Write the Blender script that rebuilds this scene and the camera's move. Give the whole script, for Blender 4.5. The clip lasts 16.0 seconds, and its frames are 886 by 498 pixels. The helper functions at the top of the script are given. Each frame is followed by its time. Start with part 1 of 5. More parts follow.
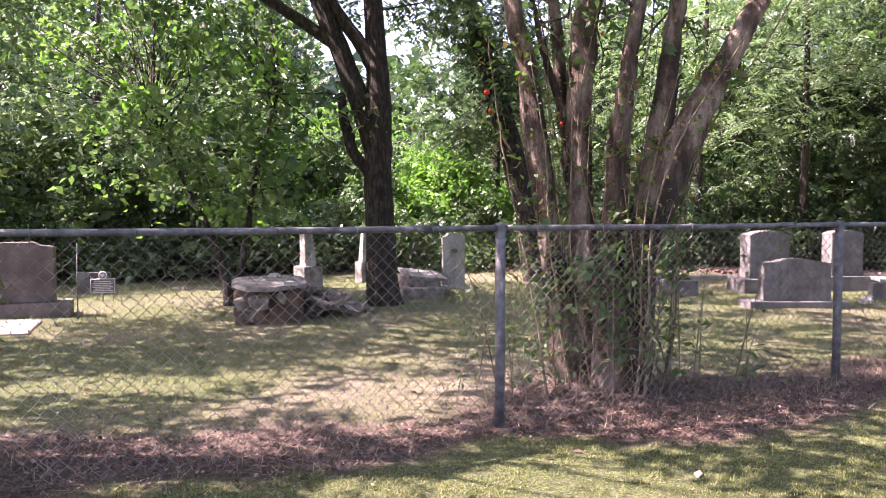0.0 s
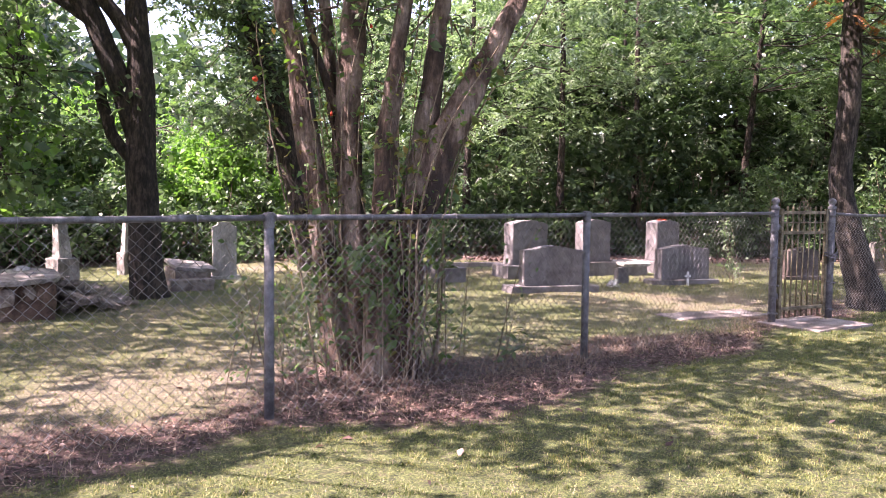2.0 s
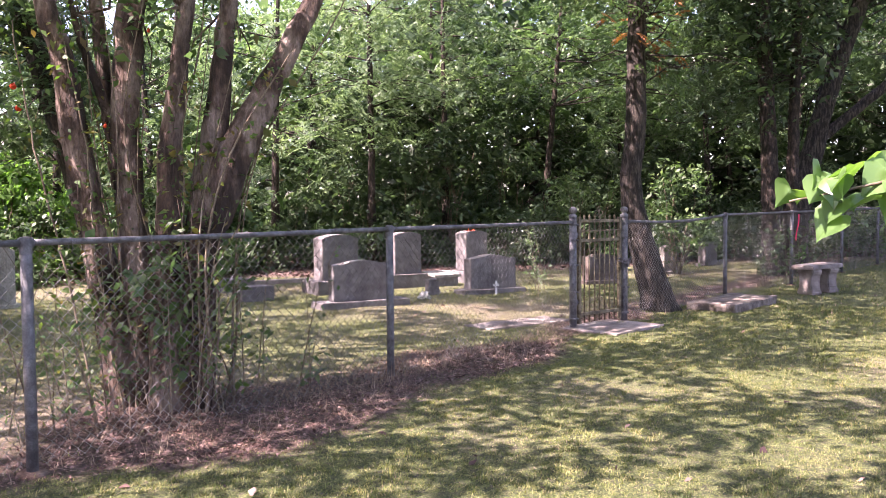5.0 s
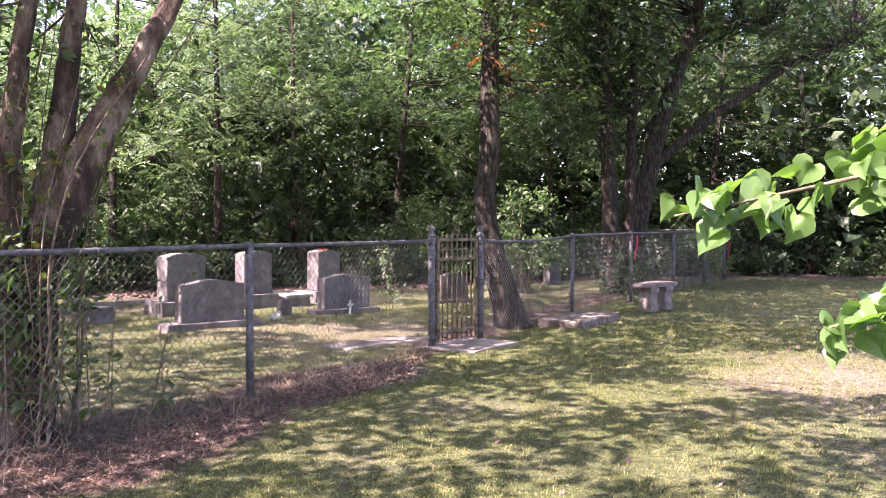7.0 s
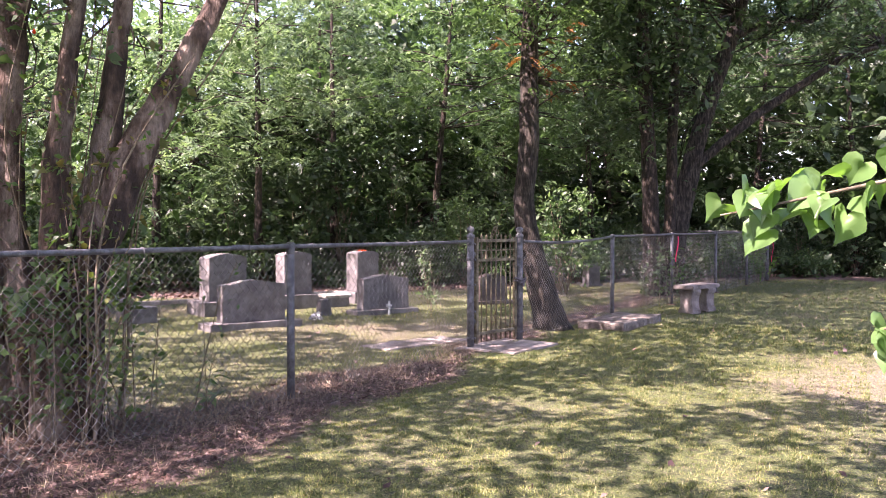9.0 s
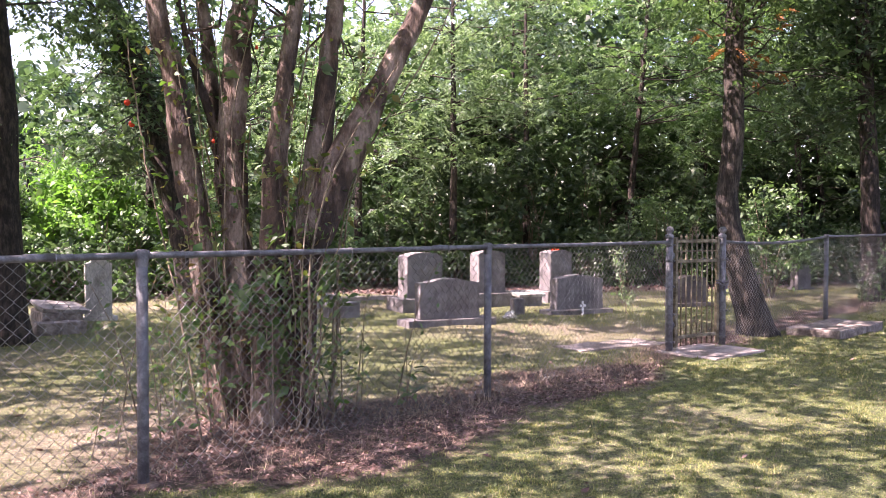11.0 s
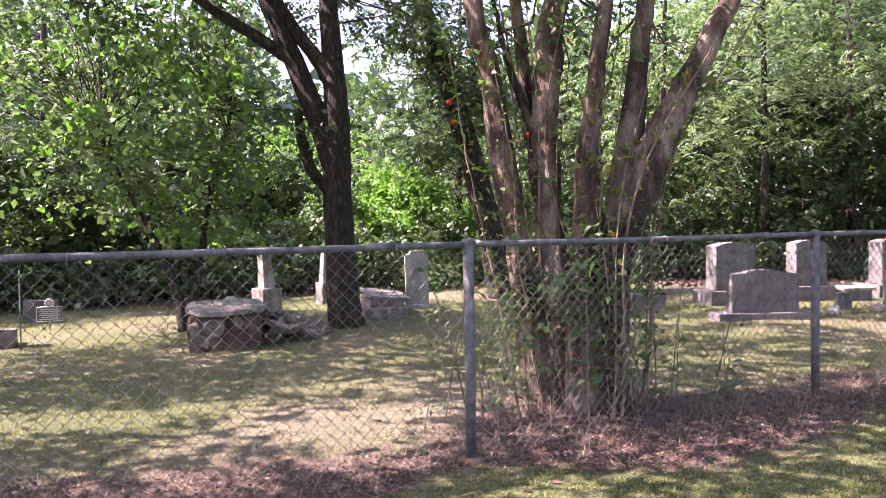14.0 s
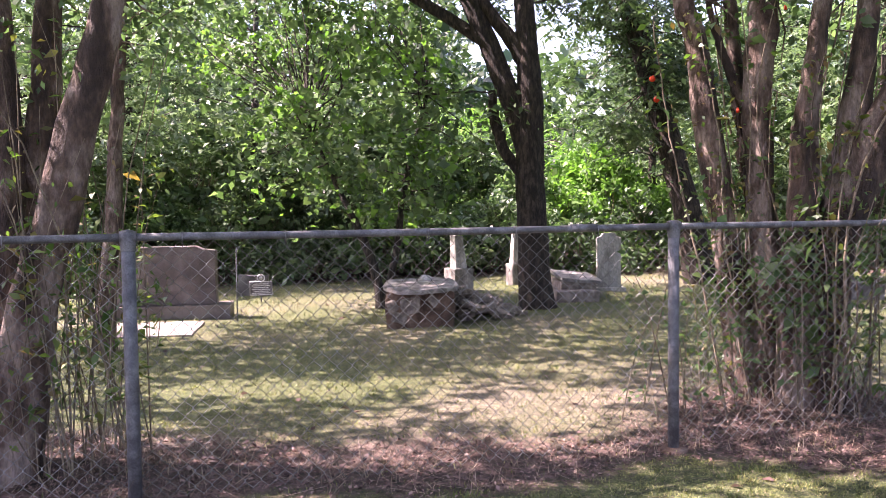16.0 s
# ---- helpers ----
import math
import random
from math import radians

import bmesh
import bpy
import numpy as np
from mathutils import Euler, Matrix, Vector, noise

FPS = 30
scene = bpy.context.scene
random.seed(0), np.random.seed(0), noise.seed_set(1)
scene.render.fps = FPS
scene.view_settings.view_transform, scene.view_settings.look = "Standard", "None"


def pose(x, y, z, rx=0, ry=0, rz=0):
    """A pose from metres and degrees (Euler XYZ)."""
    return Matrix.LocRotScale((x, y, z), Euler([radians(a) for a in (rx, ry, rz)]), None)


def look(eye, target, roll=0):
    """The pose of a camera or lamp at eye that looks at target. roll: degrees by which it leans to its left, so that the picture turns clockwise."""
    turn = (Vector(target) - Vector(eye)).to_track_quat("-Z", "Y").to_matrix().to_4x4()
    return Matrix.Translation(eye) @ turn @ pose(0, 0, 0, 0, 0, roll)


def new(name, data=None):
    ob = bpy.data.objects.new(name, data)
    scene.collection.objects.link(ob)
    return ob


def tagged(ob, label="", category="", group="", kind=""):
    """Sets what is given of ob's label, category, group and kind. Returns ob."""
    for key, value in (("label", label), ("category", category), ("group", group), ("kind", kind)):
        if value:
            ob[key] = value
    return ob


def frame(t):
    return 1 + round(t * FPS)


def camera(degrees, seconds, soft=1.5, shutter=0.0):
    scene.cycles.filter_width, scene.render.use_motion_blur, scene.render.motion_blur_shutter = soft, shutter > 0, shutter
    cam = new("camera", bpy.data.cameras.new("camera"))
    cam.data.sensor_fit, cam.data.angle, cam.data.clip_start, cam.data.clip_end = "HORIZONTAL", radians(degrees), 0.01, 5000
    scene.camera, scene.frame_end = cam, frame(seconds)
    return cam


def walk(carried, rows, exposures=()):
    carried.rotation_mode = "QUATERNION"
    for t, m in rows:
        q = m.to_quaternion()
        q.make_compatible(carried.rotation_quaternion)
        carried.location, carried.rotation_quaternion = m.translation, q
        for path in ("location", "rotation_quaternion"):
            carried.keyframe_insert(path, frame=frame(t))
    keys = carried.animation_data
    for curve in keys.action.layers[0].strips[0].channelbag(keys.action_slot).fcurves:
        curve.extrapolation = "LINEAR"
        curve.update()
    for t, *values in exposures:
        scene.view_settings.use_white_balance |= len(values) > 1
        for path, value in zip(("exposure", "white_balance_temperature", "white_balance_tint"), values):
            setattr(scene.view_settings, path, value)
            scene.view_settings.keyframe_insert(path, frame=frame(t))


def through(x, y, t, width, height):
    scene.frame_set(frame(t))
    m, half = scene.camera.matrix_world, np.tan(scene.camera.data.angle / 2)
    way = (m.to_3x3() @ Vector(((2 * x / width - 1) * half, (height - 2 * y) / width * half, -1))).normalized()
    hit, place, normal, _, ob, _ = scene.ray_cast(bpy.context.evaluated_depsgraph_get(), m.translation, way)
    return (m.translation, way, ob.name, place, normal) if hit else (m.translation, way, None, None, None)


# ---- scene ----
cam = camera(55.5, 16.0, soft=0.75)
PATH = [
    (0, (-2.565, -4.277, 1.328), (-1.657, -2.498, 1.226), 0.2),
    (0.5, (-2.56, -4.282, 1.327), (-1.566, -2.549, 1.228), 0.4),
    (1, (-2.545, -4.288, 1.33), (-1.441, -2.625, 1.214), 0.1),
    (1.5, (-2.545, -4.318, 1.334), (-1.301, -2.756, 1.211), 0.3),
    (2, (-2.545, -4.327, 1.334), (-1.205, -2.847, 1.21), 0.7),
    (2.5, (-2.535, -4.321, 1.334), (-1.136, -2.901, 1.182), 0.2),
    (3, (-2.516, -4.32, 1.34), (-1.084, -2.934, 1.174), 0.1),
    (3.5, (-2.437, -4.315, 1.341), (-0.976, -2.957, 1.191), -0.4),
    (4, (-2.327, -4.301, 1.353), (-0.823, -2.987, 1.235), -1.0),
    (4.5, (-2.259, -4.307, 1.357), (-0.699, -3.059, 1.254), -0.7),
    (5, (-2.277, -4.266, 1.353), (-0.651, -3.105, 1.259), -0.5),
    (5.2, (-2.277, -4.237, 1.339), (-0.618, -3.124, 1.255), -0.6),
    (7.5, (-2.283, -4.075, 1.324), (-0.455, -3.264, 1.274), 0.1),
    (8, (-2.273, -4.078, 1.327), (-0.438, -3.284, 1.272), -0.0),
    (8.5, (-2.283, -4.084, 1.319), (-0.465, -3.252, 1.268), -0.0),
    (9, (-2.287, -4.068, 1.319), (-0.513, -3.144, 1.276), 0.0),
    (9.5, (-2.294, -4.043, 1.324), (-0.591, -2.995, 1.288), -0.0),
    (9.7, (-2.26, -3.996, 1.343), (-0.58, -2.912, 1.306), 0.1),
    (11.8, (-2.376, -4.051, 1.327), (-0.975, -2.625, 1.262), -0.6),
    (12, (-2.386, -4.038, 1.323), (-1.019, -2.579, 1.252), -0.8),
    (12.5, (-2.388, -4.017, 1.322), (-1.113, -2.478, 1.247), -0.7),
    (13, (-2.398, -4.018, 1.318), (-1.2, -2.418, 1.241), -0.4),
    (13.5, (-2.409, -3.993, 1.317), (-1.296, -2.333, 1.245), -0.5),
    (14, (-2.433, -3.992, 1.316), (-1.444, -2.254, 1.256), -0.9),
    (14.5, (-2.45, -3.972, 1.313), (-1.604, -2.161, 1.247), -1.0),
    (15, (-2.468, -3.965, 1.315), (-1.717, -2.113, 1.231), -0.8),
    (15.5, (-2.483, -3.947, 1.313), (-1.817, -2.063, 1.219), -0.4),
    (16, (-2.49, -3.929, 1.311), (-1.905, -2.019, 1.214), -0.7),
]
walk(cam, [(t, look(e, g, r)) for t, e, g, r in PATH])

# ---------------- world, sun, exposure ----------------
SUN_TO = Vector((-0.66, 0.37, 1.0)).normalized()
world = bpy.data.worlds.new("sky")
scene.world = world
world.use_nodes = True
wn, wl = world.node_tree.nodes, world.node_tree.links
sky = wn.new("ShaderNodeTexSky")
sky.sky_type, sky.sun_disc = "NISHITA", False
sky.sun_elevation = math.asin(SUN_TO.z)
sky.sun_rotation = math.atan2(SUN_TO.x, SUN_TO.y)
sky.air_density, sky.dust_density = 1.0, 2.0
wl.new(sky.outputs["Color"], wn["Background"].inputs["Color"])
wn["Background"].inputs["Strength"].default_value = 0.138
sun = new("sun", bpy.data.lights.new("sun", "SUN"))
sun.data.energy, sun.data.angle, sun.data.color = 5.0, radians(0.6), (1.0, 0.95, 0.86)
sun.matrix_world = look(SUN_TO * 60, (0, 0, 0))
scene.view_settings.exposure = 2.56
scene.view_settings.use_white_balance = True
scene.view_settings.white_balance_tint = 43
scene.view_settings.white_balance_temperature = 6820

rng = np.random.default_rng(7)


# ---------------- materials ----------------
def material(name, rough=0.8, metal=0.0):
    m = bpy.data.materials.new(name)
    m.use_nodes = True
    nt = m.node_tree
    b = nt.nodes["Principled BSDF"]
    b.inputs["Roughness"].default_value, b.inputs["Metallic"].default_value = rough, metal
    return m, nt, b


def ramp(nt, fac, stops):
    r = nt.nodes.new("ShaderNodeValToRGB")
    while len(r.color_ramp.elements) < len(stops):
        r.color_ramp.elements.new(0.5)
    for e, (p, c) in zip(r.color_ramp.elements, stops):
        e.position, e.color = p, (*c, 1)
    nt.links.new(fac, r.inputs["Fac"])
    return r.outputs["Color"]


def noise_tex(nt, scale, detail=6.0, rough=0.6, stretch=(1, 1, 1)):
    tc = nt.nodes.new("ShaderNodeTexCoord")
    mp = nt.nodes.new("ShaderNodeMapping")
    mp.inputs["Scale"].default_value = stretch
    n = nt.nodes.new("ShaderNodeTexNoise")
    n.inputs["Scale"].default_value, n.inputs["Detail"].default_value, n.inputs["Roughness"].default_value = scale, detail, rough
    nt.links.new(tc.outputs["Object"], mp.inputs["Vector"])
    nt.links.new(mp.outputs["Vector"], n.inputs["Vector"])
    return n.outputs["Fac"]


def mixc(nt, fac, a, b, mode="MIX"):
    m = nt.nodes.new("ShaderNodeMix")
    m.data_type, m.blend_type = "RGBA", mode
    for v, s in ((fac, "Factor"), (a, 6), (b, 7)):
        sock = m.inputs[0] if s == "Factor" else m.inputs[s]
        if isinstance(v, (int, float)):
            sock.default_value = v
        elif isinstance(v, tuple):
            sock.default_value = (*v, 1)
        else:
            nt.links.new(v, sock)
    return m.outputs[2]


def bump(nt, b, height, strength, dist):
    bp = nt.nodes.new("ShaderNodeBump")
    bp.inputs["Strength"].default_value, bp.inputs["Distance"].default_value = strength, dist
    nt.links.new(height, bp.inputs["Height"])
    nt.links.new(bp.outputs["Normal"], b.inputs["Normal"])


def surface(name, dark, mid, light, coarse, fine, rough=0.85, metal=0.0, strength=0.5, dist=0.01, stretch=(1, 1, 1), spread=0.12):
    """Two scales of variation in colour and a fine relief."""
    m, nt, b = material(name, rough, metal)
    big = ramp(nt, noise_tex(nt, coarse, 5, 0.6, stretch), [(0.5 - spread, dark), (0.5, mid), (0.5 + spread, light)])
    fn = noise_tex(nt, fine, 4, 0.7, stretch)
    grain = ramp(nt, fn, [(0.3, (0.55, 0.55, 0.55)), (0.7, (1.3, 1.3, 1.3))])
    nt.links.new(mixc(nt, 1.0, big, grain, "MULTIPLY"), b.inputs["Base Color"])
    bump(nt, b, fn, strength, dist)
    return m


def leaf_mat(name, shades, trans=0.45, rough=0.5, through=(1.15, 1.35, 0.5)):
    """Thin leaves: colour varies leaf by leaf, light shines through."""
    m, nt, b = material(name, rough)
    b.inputs["Specular IOR Level"].default_value = 0.5
    g = nt.nodes.new("ShaderNodeNewGeometry")
    col = ramp(nt, g.outputs["Random Per Island"], [(i / (len(shades) - 1), c) for i, c in enumerate(shades)])
    patch = ramp(nt, noise_tex(nt, 1.6, 3, 0.6), [(0.34, (0.72, 0.78, 0.8)), (0.66, (1.22, 1.16, 1.05))])
    col = mixc(nt, 1.0, col, patch, "MULTIPLY")
    nt.links.new(col, b.inputs["Base Color"])
    tr = nt.nodes.new("ShaderNodeBsdfTranslucent")
    nt.links.new(mixc(nt, 1.0, col, through, "MULTIPLY"), tr.inputs["Color"])
    mx = nt.nodes.new("ShaderNodeMixShader")
    mx.inputs[0].default_value = trans
    nt.links.new(b.outputs[0], mx.inputs[1])
    nt.links.new(tr.outputs[0], mx.inputs[2])
    nt.links.new(mx.outputs[0], nt.nodes["Material Output"].inputs["Surface"])
    return m


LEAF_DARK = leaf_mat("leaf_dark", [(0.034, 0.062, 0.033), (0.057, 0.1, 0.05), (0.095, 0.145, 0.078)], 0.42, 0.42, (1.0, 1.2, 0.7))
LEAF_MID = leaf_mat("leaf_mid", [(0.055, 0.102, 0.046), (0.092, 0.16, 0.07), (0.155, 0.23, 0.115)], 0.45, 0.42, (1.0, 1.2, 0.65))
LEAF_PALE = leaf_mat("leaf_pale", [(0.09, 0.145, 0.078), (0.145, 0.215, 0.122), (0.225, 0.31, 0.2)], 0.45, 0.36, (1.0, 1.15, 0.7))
LEAF_BRIGHT = leaf_mat("leaf_bright", [(0.075, 0.165, 0.04), (0.11, 0.22, 0.055), (0.165, 0.29, 0.095)], 0.5, 0.5, (1.05, 1.35, 0.55))
LEAF_VINE = leaf_mat("leaf_vine", [(0.045, 0.105, 0.03), (0.075, 0.145, 0.04), (0.12, 0.175, 0.055), (0.19, 0.12, 0.06)], 0.4)
LEAF_RUST = leaf_mat("leaf_rust", [(0.2, 0.07, 0.03), (0.3, 0.13, 0.06)], 0.3)
LEAF_NEAR = leaf_mat("leaf_near", [(0.085, 0.175, 0.05), (0.125, 0.235, 0.075), (0.175, 0.285, 0.12)], 0.47, 0.28, (1.05, 1.3, 0.42))
GRASS = leaf_mat("grass_blade", [(0.055, 0.088, 0.021), (0.105, 0.138, 0.036), (0.185, 0.2, 0.062), (0.35, 0.315, 0.165)], 0.3, 0.6, (1.0, 1.1, 0.6))
STRAW = leaf_mat("dry_straw", [(0.16, 0.108, 0.08), (0.27, 0.2, 0.152), (0.42, 0.33, 0.265)], 0.15, 0.8, (1, 1, 1))
LITTER = leaf_mat("fallen_leaf", [(0.042, 0.021, 0.02), (0.083, 0.043, 0.039), (0.15, 0.085, 0.076), (0.33, 0.225, 0.205)], 0.12, 0.7, (1, 0.9, 0.8))
PETAL = leaf_mat("red_petal", [(0.7, 0.05, 0.015), (0.8, 0.1, 0.03)], 0.35, 0.5, (1.1, 1.0, 1.0))
RIBBON = leaf_mat("pink_tape", [(0.8, 0.03, 0.14), (0.85, 0.05, 0.18)], 0.3, 0.4, (1.1, 1, 1))

BARK_DARK = surface("bark_dark", (0.015, 0.01, 0.008), (0.035, 0.025, 0.019), (0.072, 0.052, 0.04), 22, 80, 0.95, 0, 1.0, 0.05, (1, 1, 0.35), 0.1)
BARK_SMOOTH = surface("bark_smooth", (0.034, 0.02, 0.015), (0.102, 0.064, 0.048), (0.25, 0.188, 0.156), 5.5, 48, 0.88, 0, 1.0, 0.03, (1, 1, 0.4), 0.1)
BARK_GREY = surface("bark_grey", (0.016, 0.012, 0.01), (0.04, 0.031, 0.025), (0.095, 0.077, 0.063), 24, 90, 0.95, 0, 1.0, 0.05, (1, 1, 0.3), 0.1)
TWIG = surface("twig_bark", (0.1, 0.075, 0.05), (0.17, 0.13, 0.09), (0.26, 0.21, 0.15), 8, 60, 0.9)
STEEL = surface("galvanised_steel", (0.075, 0.074, 0.08), (0.115, 0.113, 0.122), (0.175, 0.173, 0.185), 14, 160, 0.6, 0.15, 0.25, 0.002)
WIRE = surface("galvanised_wire", (0.11, 0.105, 0.1), (0.19, 0.185, 0.175), (0.3, 0.29, 0.28), 3, 90, 0.42, 0.45, 0.1, 0.001)
IRON = surface("painted_iron", (0.07, 0.055, 0.035), (0.16, 0.13, 0.085), (0.26, 0.22, 0.15), 11, 120, 0.6, 0.35, 0.4, 0.002)
GRANITE = surface("grey_granite", (0.082, 0.073, 0.075), (0.134, 0.121, 0.122), (0.2, 0.184, 0.184), 5, 130, 0.75, 0, 0.5, 0.004, (1, 1, 1), 0.16)
GRANITE_RED = surface("brown_granite", (0.055, 0.04, 0.035), (0.09, 0.068, 0.06), (0.15, 0.12, 0.105), 3, 120, 0.6, 0, 0.3, 0.003)
MARBLE = surface("weathered_marble", (0.17, 0.162, 0.145), (0.323, 0.306, 0.281), (0.442, 0.425, 0.399), 5, 50, 0.85, 0, 0.5, 0.006, (1, 1, 0.5), 0.16)
TABLET = surface("lichened_stone", (0.11, 0.1, 0.09), (0.2, 0.18, 0.165), (0.3, 0.28, 0.26), 7, 60, 0.92, 0, 0.6, 0.006, (1, 1, 0.6), 0.15)
CONCRETE = surface("old_concrete", (0.134, 0.109, 0.0966), (0.235, 0.197, 0.181), (0.336, 0.294, 0.273), 4, 80, 0.92, 0, 0.6, 0.006, (1, 1, 1), 0.15)
PLASTER = surface("earthy_plaster", (0.045, 0.024, 0.017), (0.11, 0.066, 0.048), (0.19, 0.13, 0.1), 6, 60, 0.95, 0, 0.9, 0.015, (1, 1, 1), 0.14)
RUBBLE = surface("rubble_stone", (0.09, 0.07, 0.06), (0.17, 0.14, 0.12), (0.28, 0.24, 0.21), 9, 70, 0.95, 0, 0.7, 0.01, (1, 1, 1), 0.15)
WHITE = surface("white_plastic", (0.6, 0.6, 0.6), (0.75, 0.75, 0.74), (0.82, 0.82, 0.8), 6, 60, 0.5, 0, 0.1, 0.002)
BRONZE = surface("dark_plaque", (0.09, 0.08, 0.1), (0.13, 0.12, 0.14), (0.18, 0.17, 0.19), 6, 90, 0.5, 0.3, 0.2, 0.002)
ALUMINIUM = surface("bare_aluminium", (0.45, 0.44, 0.46), (0.58, 0.57, 0.6), (0.7, 0.69, 0.72), 8, 90, 0.4, 0.6, 0.2, 0.002)


# ---------------- mesh helpers ----------------
def mesh_np(name, verts, faces, mat, smooth=False):
    """A mesh from arrays: verts (n, 3), faces (m, k)."""
    verts, faces = np.asarray(verts, dtype=np.float32), np.asarray(faces, dtype=np.int32)
    me = bpy.data.meshes.new(name)
    k = faces.shape[1]
    me.vertices.add(len(verts))
    me.vertices.foreach_set("co", verts.ravel())
    me.loops.add(faces.size)
    me.loops.foreach_set("vertex_index", faces.ravel())
    me.polygons.add(len(faces))
    me.polygons.foreach_set("loop_start", np.arange(0, faces.size, k, dtype=np.int32))
    me.polygons.foreach_set("loop_total", np.full(len(faces), k, dtype=np.int32))
    if smooth:
        me.polygons.foreach_set("use_smooth", np.ones(len(faces), dtype=bool))
    me.update(calc_edges=True)
    me.materials.append(mat)
    return me


def empty(name, place, turn=0, label="", category="", group="", kind=""):
    ob = new(name)
    ob.matrix_world = pose(*place, 0, 0, turn)
    return tagged(ob, label, category, group, kind)


def part(name, data, parent, label="", place=None, mat=None, kind=""):
    """Links a mesh or a bmesh as one object under a thing."""
    if isinstance(data, bmesh.types.BMesh):
        me = bpy.data.meshes.new(name)
        data.to_mesh(me)
        data.free()
        me.materials.append(mat)
    else:
        me = data
    ob = new(name, me)
    ob.parent = parent
    if place is not None:
        ob.matrix_basis = place
    return tagged(ob, label, kind=kind)


def tube(points, radii, sides=10, rough=0.0, seed=0, cap=True):
    """A swept round form along points with its own radius at each; rough dents it."""
    P = np.array(points, float)
    R = np.array(radii, float) * np.ones(len(P))
    r = np.random.default_rng(seed)
    T = np.gradient(P, axis=0)
    T /= np.linalg.norm(T, axis=1)[:, None] + 1e-9
    ref = np.array([1.0, 0, 0]) if abs(T[0][0]) < 0.8 else np.array([0, 1.0, 0])
    V = []
    lobes = r.uniform(0, 6.28, 3)
    for i, (p, t) in enumerate(zip(P, T)):
        u = ref - t * (ref @ t)
        u /= np.linalg.norm(u)
        ref = u
        w = np.cross(t, u)
        a = np.arange(sides) / sides * 2 * np.pi
        k = 1 + rough * (0.6 * np.sin(2 * a + lobes[0] + i * 0.15) + 0.5 * np.sin(3 * a + lobes[1] - i * 0.1) + 0.35 * np.sin(5 * a + lobes[2] + i * 0.4) + r.normal(0, 0.12, sides))
        V.append(p + (np.cos(a) * R[i] * k)[:, None] * u + (np.sin(a) * R[i] * k)[:, None] * w)
    V = np.concatenate(V)
    F = []
    for i in range(len(P) - 1):
        for j in range(sides):
            k = (j + 1) % sides
            F.append((i * sides + j, i * sides + k, (i + 1) * sides + k, (i + 1) * sides + j))
    if cap:
        n = len(V)
        V = np.concatenate([V, P[:1], P[-1:]])
        for j in range(sides):
            k = (j + 1) % sides
            F.append((n, k, j, j))
            b = (len(P) - 1) * sides
            F.append((n + 1, b + j, b + k, b + k))
    return V, F


def smooth_path(pts, n):
    """A denser, rounded line through (x, y, z, radius) rows."""
    p = np.array(pts, float)
    s = np.r_[0, np.cumsum(np.linalg.norm(np.diff(p[:, :3], axis=0), axis=1))]
    q = np.linspace(0, s[-1], n)
    out = np.stack([np.interp(q, s, p[:, k]) for k in range(4)], 1)
    for _ in range(1):
        out[1:-1] = 0.25 * out[:-2] + 0.5 * out[1:-1] + 0.25 * out[2:]
    return out


def faces_mesh(name, V, F, mat, smooth=True):
    me = bpy.data.meshes.new(name)
    me.from_pydata([tuple(v) for v in V], [], [tuple(dict.fromkeys(f)) for f in F])
    me.polygons.foreach_set("use_smooth", np.full(len(me.polygons), smooth))
    me.update()
    me.materials.append(mat)
    return me


def merge(pieces):
    V, F, n = [], [], 0
    for v, f in pieces:
        V.append(np.asarray(v, float))
        F += [tuple(i + n for i in q) for q in f]
        n += len(v)
    return np.concatenate(V), F


def stem_mesh(pts, mat, n=18, sides=12, rough=0.08, seed=0, name="stem"):
    q = smooth_path(pts, n)
    r = np.random.default_rng(seed + 50)
    q[1:-1, :2] += r.normal(0, 0.006, (n - 2, 2))
    V, F = tube(q[:, :3], q[:, 3], sides, rough, seed)
    return faces_mesh(name, V, F, mat)


def leaf_arrays(centers, per, spread, length, width, seed, flat=0.42, up=0.7, droop=0.25, jitter=0.35):
    """Rhombic folded leaves scattered round the centres."""
    r = np.random.default_rng(seed)
    c = np.repeat(np.asarray(centers, float), per, axis=0)
    n = len(c)
    p = c + r.normal(0, 1, (n, 3)) * np.array([1, 1, flat]) * spread
    nrm = r.normal(0, 0.6, (n, 3)) + np.array([0, 0, up])
    nrm /= np.linalg.norm(nrm, axis=1)[:, None]
    d = r.normal(0, 1, (n, 3)) + np.array([0, 0, -droop])
    d -= nrm * np.sum(d * nrm, 1)[:, None]
    d /= np.linalg.norm(d, axis=1)[:, None]
    s = np.cross(nrm, d)
    k = np.exp(r.normal(0, jitter, n))[:, None]
    L, Wd = length * k, width * k
    p[:, 2] -= 0.35 * np.sum((p[:, :2] - c[:, :2]) ** 2, 1) / max(spread, 1e-3)
    V = np.empty((n, 4, 3))
    V[:, 0] = p - d * L * 0.5
    V[:, 1] = p + s * Wd * 0.5 - d * L * 0.05 + nrm * Wd * 0.18
    V[:, 2] = p + d * L * 0.5 - np.array([0, 0, 1]) * L * 0.1
    V[:, 3] = p - s * Wd * 0.5 - d * L * 0.05 + nrm * Wd * 0.18
    return V.reshape(-1, 3), np.arange(n * 4).reshape(-1, 4)


